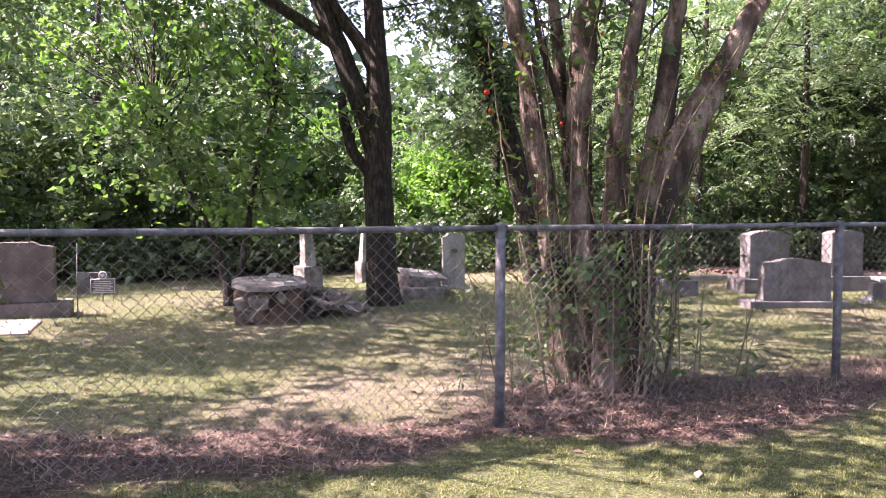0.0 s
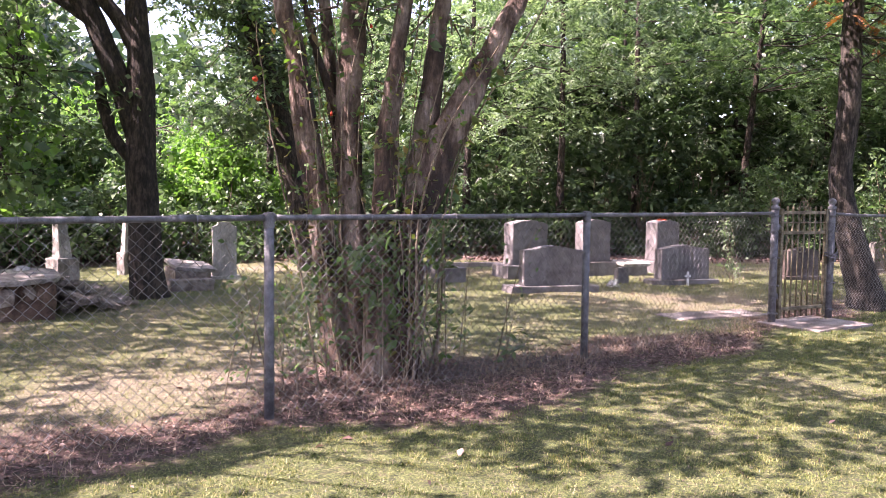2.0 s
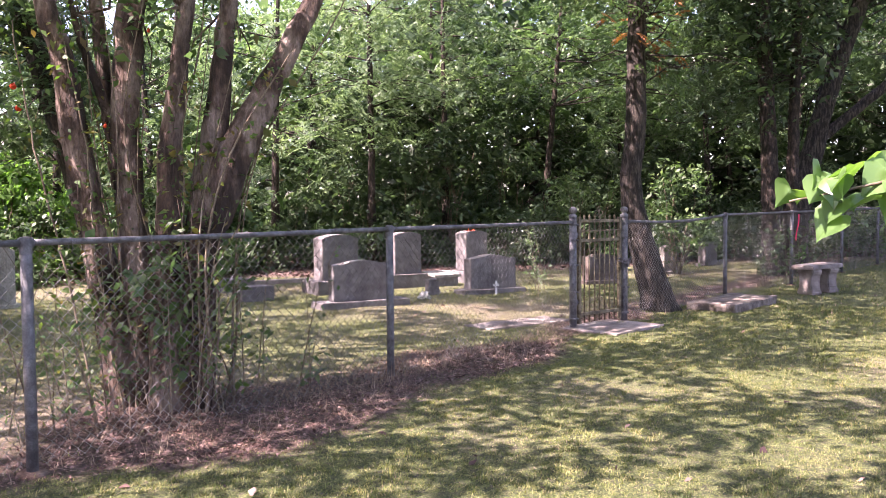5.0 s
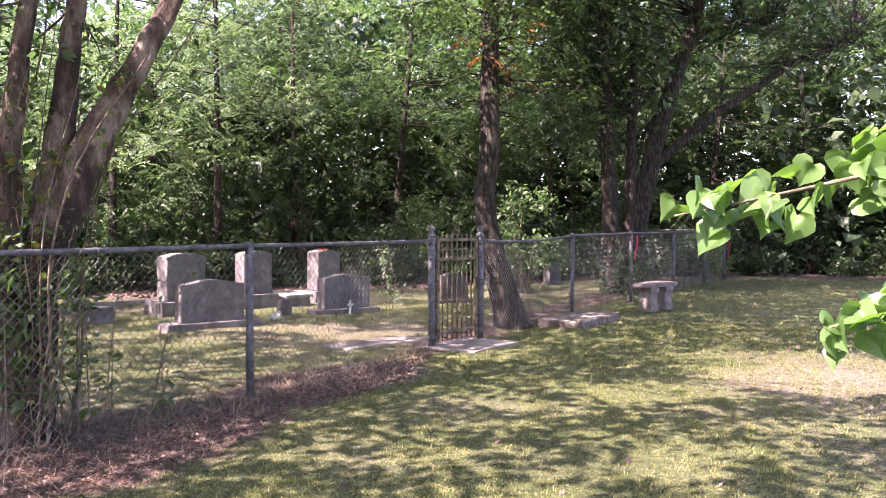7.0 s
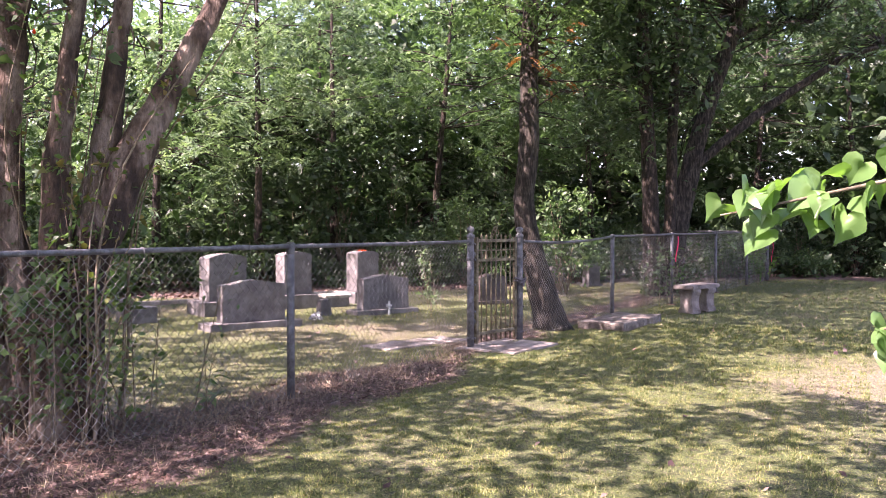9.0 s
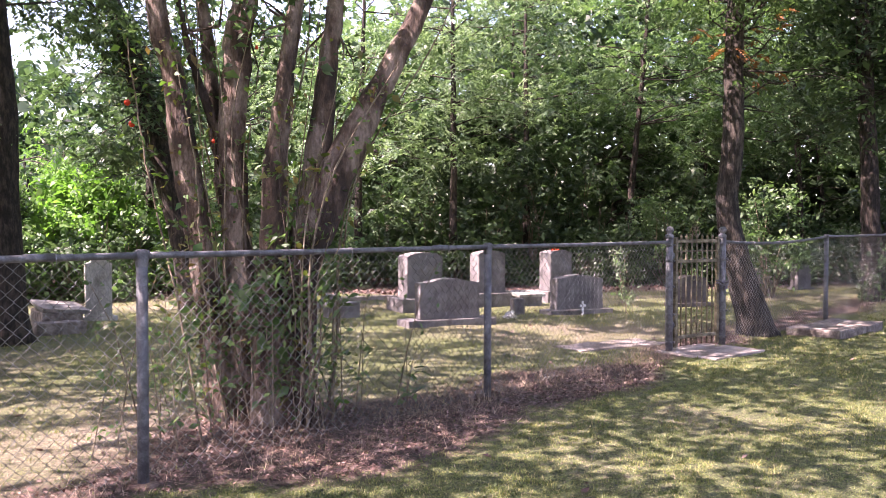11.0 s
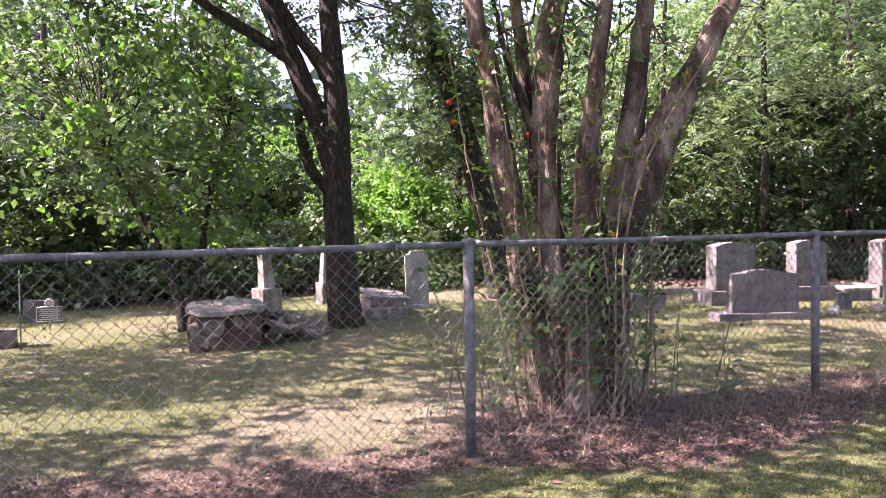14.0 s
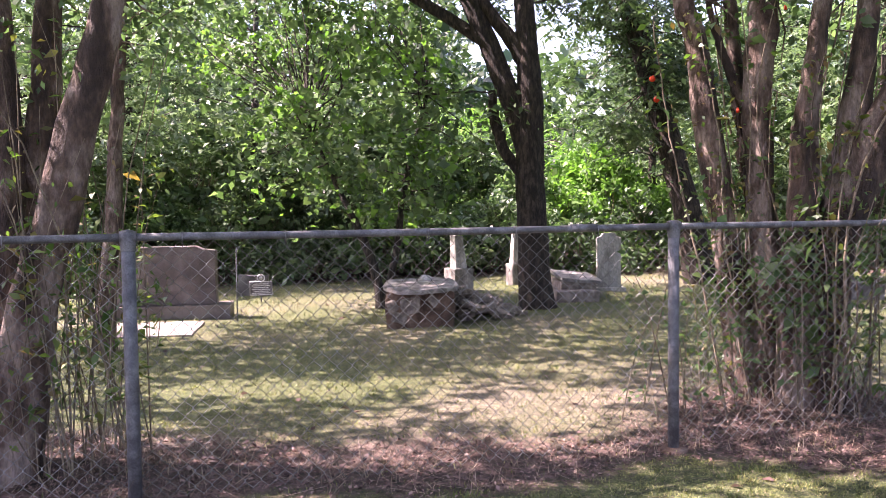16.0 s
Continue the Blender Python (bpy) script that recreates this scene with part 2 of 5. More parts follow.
def spray_arrays(centers, sprays, k, reach, length, width, seed, droop=0.45):
    """Drooping sprays round the centres: k leaves set alternately along each, lying near its plane."""
    r = np.random.default_rng(seed)
    c = np.repeat(np.asarray(centers, float), sprays, axis=0)
    n = len(c)
    o = c + r.normal(0, 1, (n, 3)) * np.array([0.55, 0.55, 0.32]) * reach
    a = r.uniform(0, 2 * np.pi, n)
    d = np.stack([np.cos(a), np.sin(a), r.normal(-0.05, 0.3, n)], 1)
    s = np.stack([np.sin(a), -np.cos(a), r.normal(0, 0.25, n)], 1)
    t = ((np.arange(k) + 0.5) / k)[None, :, None]
    side = np.where(np.arange(k) % 2, 1.0, -1.0)[None, :, None]
    down = np.array([0, 0, -1.0])
    p = o[:, None] + d[:, None] * reach * t + down * droop * reach * t * t + s[:, None] * side * length * 0.4
    ld = d[:, None] * 0.6 + s[:, None] * side * 0.8 + down * 0.3 + r.normal(0, 0.25, (n, k, 3))
    ld /= np.linalg.norm(ld, axis=2)[..., None]
    up = np.cross(s, d)
    nrm = up[:, None] + r.normal(0, 0.3, (n, k, 3))
    nrm -= ld * np.sum(nrm * ld, 2)[..., None]
    nrm /= np.linalg.norm(nrm, axis=2)[..., None]
    w = np.cross(nrm, ld)
    q = np.exp(r.normal(0, 0.25, (n, k, 1))) * (1.1 - 0.35 * t)
    L, W = length * q, width * q
    V = np.stack([p - ld * L * 0.5, p + w * W * 0.5 + nrm * W * 0.15, p + ld * L * 0.5 + down * L * 0.12, p - w * W * 0.5 + nrm * W * 0.15], 2)
    return V.reshape(-1, 3), np.arange(n * k * 4).reshape(-1, 4)


def crown_centers(n, middle, radii, seed, shell=0.55, low=-1.0, lumps=0.25):
    """Clump centres in an uneven ellipsoid, most of them near its skin."""
    r = np.random.default_rng(seed)
    d = r.normal(0, 1, (n, 3))
    d /= np.linalg.norm(d, axis=1)[:, None]
    d[:, 2] = np.where(d[:, 2] < low, -d[:, 2], d[:, 2])
    ph = r.uniform(0, 6.28, 4)
    bulge = 1 + lumps * (np.sin(3 * d[:, 0] + 4 * d[:, 2] + ph[0]) * 0.6 + np.sin(5 * d[:, 1] - 3 * d[:, 2] + ph[1]) * 0.4 + np.sin(7 * d[:, 0] + 6 * d[:, 1] + ph[2]) * 0.3)
    rad = (shell + (1 - shell) * r.random(n) ** 0.7) * bulge
    return np.array(middle) + d * rad[:, None] * np.array(radii)


def twig_tubes(origins, targets, r0, r1, seed, sides=4, bend=0.15):
    rr = np.random.default_rng(seed)
    out = []
    for i, t in enumerate(np.asarray(targets, float)):
        o = np.asarray(origins, float)
        a = o[np.argmin(np.linalg.norm(o - t, axis=1) + rr.random(len(o)) * 0.3)]
        length = np.linalg.norm(t - a)
        m1 = a + (t - a) * 0.35 + rr.normal(0, bend, 3) * length * 0.35 + np.array([0, 0, 0.06 * length])
        m2 = a + (t - a) * 0.7 + rr.normal(0, bend, 3) * length * 0.3 + np.array([0, 0, 0.06 * length])
        out.append(tube([a, m1, m2, t], np.array([r0, r0 * 0.75, r0 * 0.45, r1]), sides, 0, i, False))
    return merge(out)


def box_bm(w, d, h, bevel=0.01, seg=2, taper=1.0):
    bm = bmesh.new()
    bmesh.ops.create_cube(bm, size=1)
    for v in bm.verts:
        k = taper if v.co.z > 0 else 1.0
        v.co = (v.co.x * w * k, v.co.y * d * k, (v.co.z + 0.5) * h)
    if bevel:
        bmesh.ops.bevel(bm, geom=bm.edges[:], offset=bevel, segments=seg, affect="EDGES", profile=0.6)
    return bm


def worn(bm, amount, scale, seed=0, cuts=0):
    """Weathered, slightly uneven faces and edges."""
    if cuts:
        bmesh.ops.subdivide_edges(bm, edges=bm.edges[:], cuts=cuts, use_grid_fill=True)
    for v in bm.verts:
        v.co += noise.noise_vector(v.co * scale + Vector((seed * 7.3, seed * 3.1, 0))) * amount
    return bm


def profile_bm(outline, depth, bevel=0.008):
    """A slab cut to an outline in x and z, with rounded edges."""
    bm = bmesh.new()
    lo = [bm.verts.new((x, -depth / 2, z)) for x, z in outline]
    f = bm.faces.new(lo)
    ext = bmesh.ops.extrude_face_region(bm, geom=[f])
    for v in ext["geom"]:
        if isinstance(v, bmesh.types.BMVert):
            v.co.y += depth
    bmesh.ops.recalc_face_normals(bm, faces=bm.faces[:])
    if bevel:
        bmesh.ops.bevel(bm, geom=[e for e in bm.edges if e.calc_face_angle(0) > 0.4], offset=bevel, segments=2, affect="EDGES")
    return bm


# ---------------- ground ----------------
def smoothstep(a, b, x):
    t = np.clip((x - a) / (b - a), 0, 1)
    return t * t * (3 - 2 * t)


EDGE_X = [-40, -12, -6, 0, 3.5, 6.5, 10, 12.5, 14, 17.5, 20, 22.5, 23.5]
EDGE_Y = [6, 8.5, 10.3, 11.3, 11.2, 10.3, 8.3, 6.0, 4.6, 2.6, 1.0, -2.0, -40]


def lowfreq(x, y, s, seed):
    r = np.random.default_rng(seed)
    out = 0
    for k in range(6):
        a, f, p = r.uniform(0, 6.28), s * r.uniform(0.6, 1.8), r.uniform(0, 6.28)
        out = out + np.sin((np.cos(a) * x + np.sin(a) * y) * f + p)
    return out / 3.0


def litter_at(x, y):
    """Share of fallen leaves: the bed along the fence and the woods' floor."""
    x, y = np.asarray(x, float), np.asarray(y, float)
    w = 0.16 * lowfreq(x, y, 3.0, 3) + 0.08 * lowfreq(x, y, 9.0, 5)
    front = np.interp(x, [-9, -3, -0.3, 1.0, 2.6, 4.2, 5.3, 6.0, 7.6, 9, 12], [-0.35, -0.3, -0.22, -0.78, -0.72, -0.62, -0.55, -0.2, -0.25, -0.2, -0.3])
    back = np.interp(x, [-9, -4.5, -2.2, -0.6, 0.4, 1.4, 2.8, 4.5, 6, 8, 12], [2.5, 2.4, 0.9, 0.4, 0.8, 1.3, 0.55, 0.3, 0.12, 0.5, 0.4])
    bed = smoothstep(-0.16, 0.16, y - front + w) * smoothstep(-0.25, 0.25, back - y + w)
    e = np.interp(x, EDGE_X, EDGE_Y)
    woods = smoothstep(-0.7, 0.9, y - e + 2 * w)
    return np.maximum(bed * 0.95, woods)


def dry_at(x, y):
    base = 0.25 + 0.3 * lowfreq(x, y, 1.3, 11) + 0.2 * lowfreq(x, y, 4.0, 13)
    spot = np.exp(-(((x + 0.5) / 1.5) ** 2 + ((y - 1.3) / 0.9) ** 2)) + 0.8 * np.exp(-(((x - 4.0) / 3.0) ** 2 + ((y + 5.5) / 1.2) ** 2)) + 1.1 * np.exp(-(((x - 6.2) / 1.9) ** 2 + ((y + 3.8) / 1.1) ** 2)) + 0.5 * np.exp(-(((x - 6.0) / 2.4) ** 2 + ((y - 1.2) / 0.8) ** 2))
    return np.clip(base + 0.7 * spot - 0.14 - 0.3 * smoothstep(0.0, -0.9, y), 0, 1)


def height_at(x, y):
    x, y = np.asarray(x, float), np.asarray(y, float)
    return 0.012 * lowfreq(x, y, 1.6, 21) + 0.006 * lowfreq(x, y, 6.0, 23) + 0.03 * np.exp(-(((x - 1.3) / 0.9) ** 2 + ((y - 0.6) / 0.5) ** 2))


def axis_steps(lo, a, b, hi, fine):
    outer = np.r_[lo, lo * 0.5 + a * 0.5, np.linspace(a - 14, a, 20, endpoint=False)]
    return np.unique(np.r_[outer, np.arange(a, b, fine), np.linspace(b, b + 14, 20), b * 0.5 + hi * 0.5, hi])


gx, gy = axis_steps(-300, -8, 14, 300, 0.13), axis_steps(-300, -5, 10, 300, 0.13)
X, Y = np.meshgrid(gx, gy)
Z = height_at(X, Y) * (np.abs(X) < 60) * (np.abs(Y) < 60)
idx = np.arange(X.size).reshape(X.shape)
quads = np.stack([idx[:-1, :-1], idx[:-1, 1:], idx[1:, 1:], idx[1:, :-1]], -1).reshape(-1, 4)

gm, nt, b = material("lawn_soil", 0.95)
att = nt.nodes.new("ShaderNodeAttribute")
att.attribute_name = "litter"
att2 = nt.nodes.new("ShaderNodeAttribute")
att2.attribute_name = "dry"
fine_n, mid_n = noise_tex(nt, 75, 6, 0.8), noise_tex(nt, 14, 6, 0.7)
green = ramp(nt, fine_n, [(0.38, (0.014, 0.022, 0.005)), (0.5, (0.068, 0.09, 0.022)), (0.62, (0.21, 0.22, 0.085))])
tan = ramp(nt, fine_n, [(0.38, (0.07, 0.05, 0.037)), (0.5, (0.205, 0.163, 0.125)), (0.62, (0.38, 0.32, 0.27))])
brown = ramp(nt, mid_n, [(0.36, (0.024, 0.014, 0.013)), (0.5, (0.073, 0.042, 0.036)), (0.64, (0.185, 0.115, 0.1))])


def blur_mask(value, grain, amount):
    add = nt.nodes.new("ShaderNodeMath")
    add.operation = "MULTIPLY_ADD"
    nt.links.new(grain, add.inputs[0])
    add.inputs[1].default_value = amount
    nt.links.new(value, add.inputs[2])
    sub = nt.nodes.new("ShaderNodeMath")
    sub.operation, sub.use_clamp = "SUBTRACT", True
    nt.links.new(add.outputs[0], sub.inputs[0])
    sub.inputs[1].default_value = amount / 2
    return sub.outputs[0]


col = mixc(nt, blur_mask(att2.outputs["Fac"], mid_n, 1.0), green, tan)
col = mixc(nt, 1.0, col, ramp(nt, noise_tex(nt, 24, 4, 0.6), [(0.36, (0.5, 0.52, 0.5)), (0.64, (1.3, 1.28, 1.25))]), "MULTIPLY")
col = mixc(nt, blur_mask(att.outputs["Fac"], mid_n, 0.9), col, brown)
nt.links.new(col, b.inputs["Base Color"])
bump(nt, b, fine_n, 0.8, 0.03)
ground = new("ground", mesh_np("ground", np.stack([X.ravel(), Y.ravel(), Z.ravel()], 1), quads, gm, True))
for key, fn in (("litter", litter_at), ("dry", dry_at)):
    a = ground.data.attributes.new(key, "FLOAT", "POINT")
    a.data.foreach_set("value", fn(X, Y).ravel().astype(np.float32))
tagged(ground, "mown patchy lawn with bare leaf-littered earth along the fence", "ground", kind="structure")


def blades(n, x0, x1, y0, y1, seed, height, width, keep, lean=0.5):
    """Single grass blades: one narrow triangle each."""
    r = np.random.default_rng(seed)
    x, y = r.uniform(x0, x1, n), r.uniform(y0, y1, n)
    ok = r.random(n) < keep(x, y)
    x, y = x[ok], y[ok]
    n = len(x)
    z = height_at(x, y)
    a = r.uniform(0, 6.28, n)
    h = height * np.exp(r.normal(0, 0.35, n)) * (1 + 0.45 * lowfreq(x, y, 14.0, 77))
    l = np.abs(r.normal(0, lean, n)) + 0.25
    w = width * np.exp(r.normal(0, 0.3, n))
    V = np.empty((n, 3, 3))
    V[:, 0] = np.stack([x + np.sin(a) * w, y - np.cos(a) * w, z - 0.004], 1)
    V[:, 1] = np.stack([x - np.sin(a) * w, y + np.cos(a) * w, z - 0.004], 1)
    V[:, 2] = np.stack([x + np.cos(a) * h * l, y + np.sin(a) * h * l, z + h / np.sqrt(1 + l * l)], 1)
    return V.reshape(-1, 3), np.arange(n * 3).reshape(-1, 3)


def stuff(name, pieces, mat, label, category):
    V, F, k = [], [], 0
    for v, f in pieces:
        V.append(v)
        F.append(f + k)
        k += len(v)
    ob = new(name, mesh_np(name, np.concatenate(V), np.concatenate(F), mat))
    return tagged(ob, label, category, kind="stuff")


def turf(x, y):
    tufts = np.clip(0.55 + 0.55 * lowfreq(x, y, 34.0, 33) + 0.35 * lowfreq(x, y, 70.0, 34), 0.08, 1)
    return (1 - litter_at(x, y)) * (1 - 0.5 * dry_at(x, y)) * (0.95 + 0.4 * lowfreq(x, y, 5.0, 31)) * tufts


def drygrass(x, y):
    return (1 - 0.75 * litter_at(x, y)) * (0.15 + 0.6 * dry_at(x, y))


stuff("grass", [blades(560000, -3.6, 5, -3.9, 0.2, 41, 0.0135, 0.0026, turf, 1.0), blades(130000, 5, 10, -4, 0.2, 40, 0.019, 0.004, turf, 1.0),
                blades(120000, 0, 10, -8, -3.9, 48, 0.019, 0.004, turf, 1.0),
                blades(50000, 8, 24, -13, -6, 49, 0.025, 0.006, turf, 1.0),
                blades(240000, -5, 10, 0, 6, 42, 0.018, 0.0034, turf, 1.0),
                blades(90000, 8, 23, -6, 4, 43, 0.025, 0.006, turf, 1.0),
                blades(60000, -5, 12, 6, 11, 44, 0.025, 0.006, turf, 1.0)], GRASS,
      "short mown green grass growing in patches", "grass")
stuff("dry_grass", [blades(80000, 0, 14, -8, -4, 56, 0.014, 0.003, drygrass, 1.6), blades(240000, -3.8, 8, -4, 1.5, 45, 0.01, 0.002, drygrass, 1.7),
                    blades(70000, -5, 10, 1.5, 8, 46, 0.018, 0.0035, drygrass, 1.6),
                    blades(30000, 8, 22, -6, 3, 47, 0.03, 0.005, drygrass, 1.2)], STRAW,
      "dry straw-coloured grass lying between the green", "grass")


def scatter_litter(n, x0, x1, y0, y1, seed, size, keep):
    r = np.random.default_rng(seed)
    x, y = r.uniform(x0, x1, n), r.uniform(y0, y1, n)
    ok = r.random(n) < keep(x, y)
    x, y = x[ok], y[ok]
    return leaf_arrays(np.stack([x, y, height_at(x, y) + 0.012], 1), 1, 0.006, size, size * 0.5, seed, 0.4, 1.3, 0.0, 0.35)


stuff("leaf_litter", [scatter_litter(110000, -4.5, 8, -1.2, 2.4, 51, 0.019, lambda x, y: litter_at(x, y) ** 2),
                      scatter_litter(40000, -12, 24, 2.5, 14, 52, 0.08, lambda x, y: litter_at(x, y) ** 2),
                      scatter_litter(1500, -4, 22, -5, 8, 53, 0.05, lambda x, y: 0.35 + 0 * x)], LITTER,
      "brown fallen leaves strewn along the fence and woods", "leaf litter")
stuff("pine_straw", [blades(9000, 1.8, 6.0, -0.35, 0.4, 57, 0.1, 0.0017, lambda x, y: 0.4 * np.exp(-(y / 0.18) ** 2), 1.1), blades(24000, -5, 7, -1.0, 1.6, 55, 0.08, 0.0016, lambda x, y: litter_at(x, y) ** 2 * 0.8, 1.8)], STRAW,
      "tangled dry stalks and straw in the bed under the fence", "straw")


# ---------------- chain-link fence ----------------
H = 1.2


def chain_mesh(a, b, seed, top_a=H, top_b=H, sag=0.0, wire=0.0022, sides=3, loose=0.006):
    """Interlocked zigzag wires between two posts."""
    a, b = np.array(a, float), np.array(b, float)
    length = np.linalg.norm(b - a)
    step = 0.0365
    n, m = int(length / step), 66
    r = np.random.default_rng(seed)
    ph = r.uniform(0, 6.28, 3)
    ring = np.array([[math.cos(q), math.sin(q)] for q in np.arange(sides) / sides * 2 * np.pi + 0.5]) * wire
    i = np.arange(n)[:, None]
    j = np.arange(m)[None, :]
    knot = j // 2
    side = (i + knot) % 2
    u = (i + side) * step + (side * 2 - 1) * 0.0011
    dirx, diry = (b - a) / length
    top = top_a + (top_b - top_a) * u / length - sag * 4 * (u / length) * (1 - u / length) - 0.02
    v = 0.03 + (top - 0.03) * knot / 32 + (j % 2 * 2 - 1) * 0.0022
    off = 0.0035 * (side * 2 - 1) * ((-1) ** i) * (j % 2 * 2 - 1) + loose * np.sin(u * 2.3 + ph[0] + v * 2) + loose * np.sin(u * 5.1 + ph[1]) * (1 - v)
    u = u + 0.003 * np.sin(v * 9 + u * 3 + ph[2])
    C = np.stack([a[0] + dirx * u - diry * off, a[1] + diry * u + dirx * off, v], -1)
    along = np.array([dirx, diry, 0.0])
    out = np.array([-diry, dirx, 0.0])
    V = C[:, :, None, :] + ring[None, None, :, 0, None] * along + ring[None, None, :, 1, None] * out
    base = np.arange(n * m).reshape(n, m) * sides
    quads = []
    for s in range(sides):
        t = (s + 1) % sides
        quads.append(np.stack([base[:, :-1] + s, base[:, :-1] + t, base[:, 1:] + t, base[:, 1:] + s], -1).reshape(-1, 4))
    return mesh_np("chain_link", V.reshape(-1, 3), np.concatenate(quads), WIRE)


def pipe(points, r, sides=12, mat=STEEL, name="pipe"):
    V, F = tube(points, r, sides)
    me = faces_mesh(name, V, F, mat)
    return me


def lathe(profile, sides=14):
    """A turned form from (radius, height) rows."""
    V, F = [], []
    for r, z in profile:
        for j in range(sides):
            a = j / sides * 2 * math.pi
            V.append((r * math.cos(a), r * math.sin(a), z))
    for i in range(len(profile) - 1):
        for j in range(sides):
            k = (j + 1) % sides
            F.append((i * sides + j, i * sides + k, (i + 1) * sides + k, (i + 1) * sides + j))
    return V, F


fence = empty("chain_link_fence", (0, 0, 0), 0, "galvanised chain-link fence with round posts and a top rail", "fence")
LINE = [(-8.7, 0.0, "line"), (-5.7, 0.0, "line"), (-2.73, 0.0, "line"), (0, 0, "line"), (2.96, 0, "line"), (6.19, 0, "end")]
LINE2 = [(7.04, -0.24, "end"), (10.15, -0.47, "line"), (13.05, -0.72, "line"), (16.1, -0.97, "line"), (19.0, -1.2, "line"), (21.3, -1.4, "end")]
TOPS2 = [1.2, 1.24, 1.26, 1.27, 1.29, 1.31]
post_line = faces_mesh("post", *merge([tube([(0, 0, -0.1), (0, 0, H - 0.03)], 0.03, 14), lathe([(0.032, H - 0.06), (0.034, H - 0.02), (0.034, H + 0.015), (0.026, H + 0.03), (0.0, H + 0.034)]), tube([(-0.035, 0, H), (0.035, 0, H)], 0.028, 10)]), STEEL)
cap = lathe([(0.043, 1.24), (0.047, 1.25), (0.047, 1.275), (0.03, 1.285), (0.026, 1.295), (0.04, 1.31), (0.045, 1.33), (0.04, 1.35), (0.022, 1.366), (0.0, 1.37)])
post_end = faces_mesh("post", *merge([tube([(0, 0, -0.1), (0, 0, 1.25)], 0.04, 16), cap]), STEEL)
band = faces_mesh("tension_band", *merge([lathe([(0.0445, -0.012), (0.046, -0.01), (0.046, 0.01), (0.0445, 0.012)]), tube([(0, -0.045, 0), (0, -0.062, 0)], 0.012, 6)]), STEEL)
tie = faces_mesh("tie_wire", *tube([(0, -0.02, -0.045), (0, -0.0225, 0.0), (0, -0.013, 0.019), (0, 0.011, 0.02), (0, 0.0215, 0.0), (0, 0.017, -0.04)], 0.0025, 5), STEEL)
footing = faces_mesh("footing", *lathe([(0.085, -0.05), (0.08, 0.008), (0.055, 0.018), (0.0, 0.02)], 12), PLASTER)

for n, pts, tops in ((0, LINE, [H] * 6), (1, LINE2, TOPS2)):
    for (x, y, kind), top in zip(pts, tops):
        me = post_end if kind == "end" else post_line
        part("post", me, fence, place=pose(x, y, 0) @ Matrix.Diagonal((1, 1, top / H, 1)))
        part("footing", footing, fence, "crumbled concrete footing", place=pose(x, y, float(height_at(x, y))))
        if kind == "end":
            for z in (0.12, 0.42, 0.72, 1.0, 1.17):
                part("tension_band", band, fence, place=pose(x, y, z * top / H))
    for k in range(len(pts) - 1):
        a, c = pts[k], pts[k + 1]
        ta, tb = tops[k], tops[k + 1]
        sag = 0.05 if (n, k) == (1, 0) else 0.004
        line = [(a[0] + (c[0] - a[0]) * f, a[1] + (c[1] - a[1]) * f, ta + (tb - ta) * f - sag * 4 * f * (1 - f)) for f in np.linspace(0, 1, 13)]
        part("top_rail", pipe(line, 0.0178), fence)
        part("chain_link", chain_mesh(a[:2], c[:2], 60 + k + 10 * n, ta, tb, sag, 0.0024 if n == 0 else 0.0021, 3, 0.006 if n == 0 else 0.02), fence)
        for f in (0.14, 0.32, 0.5, 0.68, 0.86):
            if n == 0 or k < 2:
                i = int(f * 12)
                part("tie_wire", tie, fence, place=pose(*line[i]))
        p0, p1 = np.array(line[0]), np.array(line[-1])
        if k in (2, 3):
            s0 = p1 + (p0 - p1) * 0.22
            s1 = s0 + (p1 - p0) * 0.05
            part("rail_sleeve", pipe([s0, s1], 0.0205), fence)
# the short return at the far corner
part("chain_link", chain_mesh((21.3, -1.4), (21.9, 1.6), 90, 1.31, 1.31, 0.0, 0.0022, 3, 0.03), fence)
part("top_rail", pipe([(21.3, -1.4, 1.31), (21.9, 1.6, 1.31)], 0.0178), fence)
part("post", post_line, fence, place=pose(21.9, 1.6, 0) @ Matrix.Diagonal((1, 1, 1.09, 1)))


# ---------------- gate ----------------
gate = empty("iron_gate", (6.28, -0.03, 0), math.degrees(math.atan2(-0.2, 0.8)), "closed bronze-painted iron gate with spear bars", "gate")
GW = 0.72
for x in (0.0, GW):
    part("gate_stile", box_bm(0.04, 0.04, 1.2, 0.004, 1), gate, place=pose(x, 0, 0.05), mat=IRON)
for z, h in ((0.14, 0.035), (0.97, 0.035), (1.19, 0.035)):
    part("gate_rail", box_bm(GW - 0.041, 0.03, h, 0.004, 1), gate, place=pose(GW / 2, 0, z), mat=IRON)
part("gate_rail", box_bm(GW - 0.041, 0.012, 0.015, 0.002, 1), gate, place=pose(GW / 2, 0, 1.09), mat=IRON)
bar = faces_mesh("bar", *tube([(0, 0, 0.06), (0, 0, 1.24)], 0.009, 8), IRON)
spear = faces_mesh("spear", *lathe([(0.009, 1.225), (0.013, 1.232), (0.009, 1.24), (0.016, 1.255), (0.0, 1.29)], 8), IRON)
collar = faces_mesh("collar", *lathe([(0.024, 0.995), (0.022, 1.0), (0.013, 1.03), (0.0095, 1.075)], 8), IRON)
for i in range(7):
    x = GW * (i + 1) / 8
    bb = part("bar", bar, gate, place=pose(x, 0, 0))
    part("spear", spear, bb)
    part("collar", collar, bb)
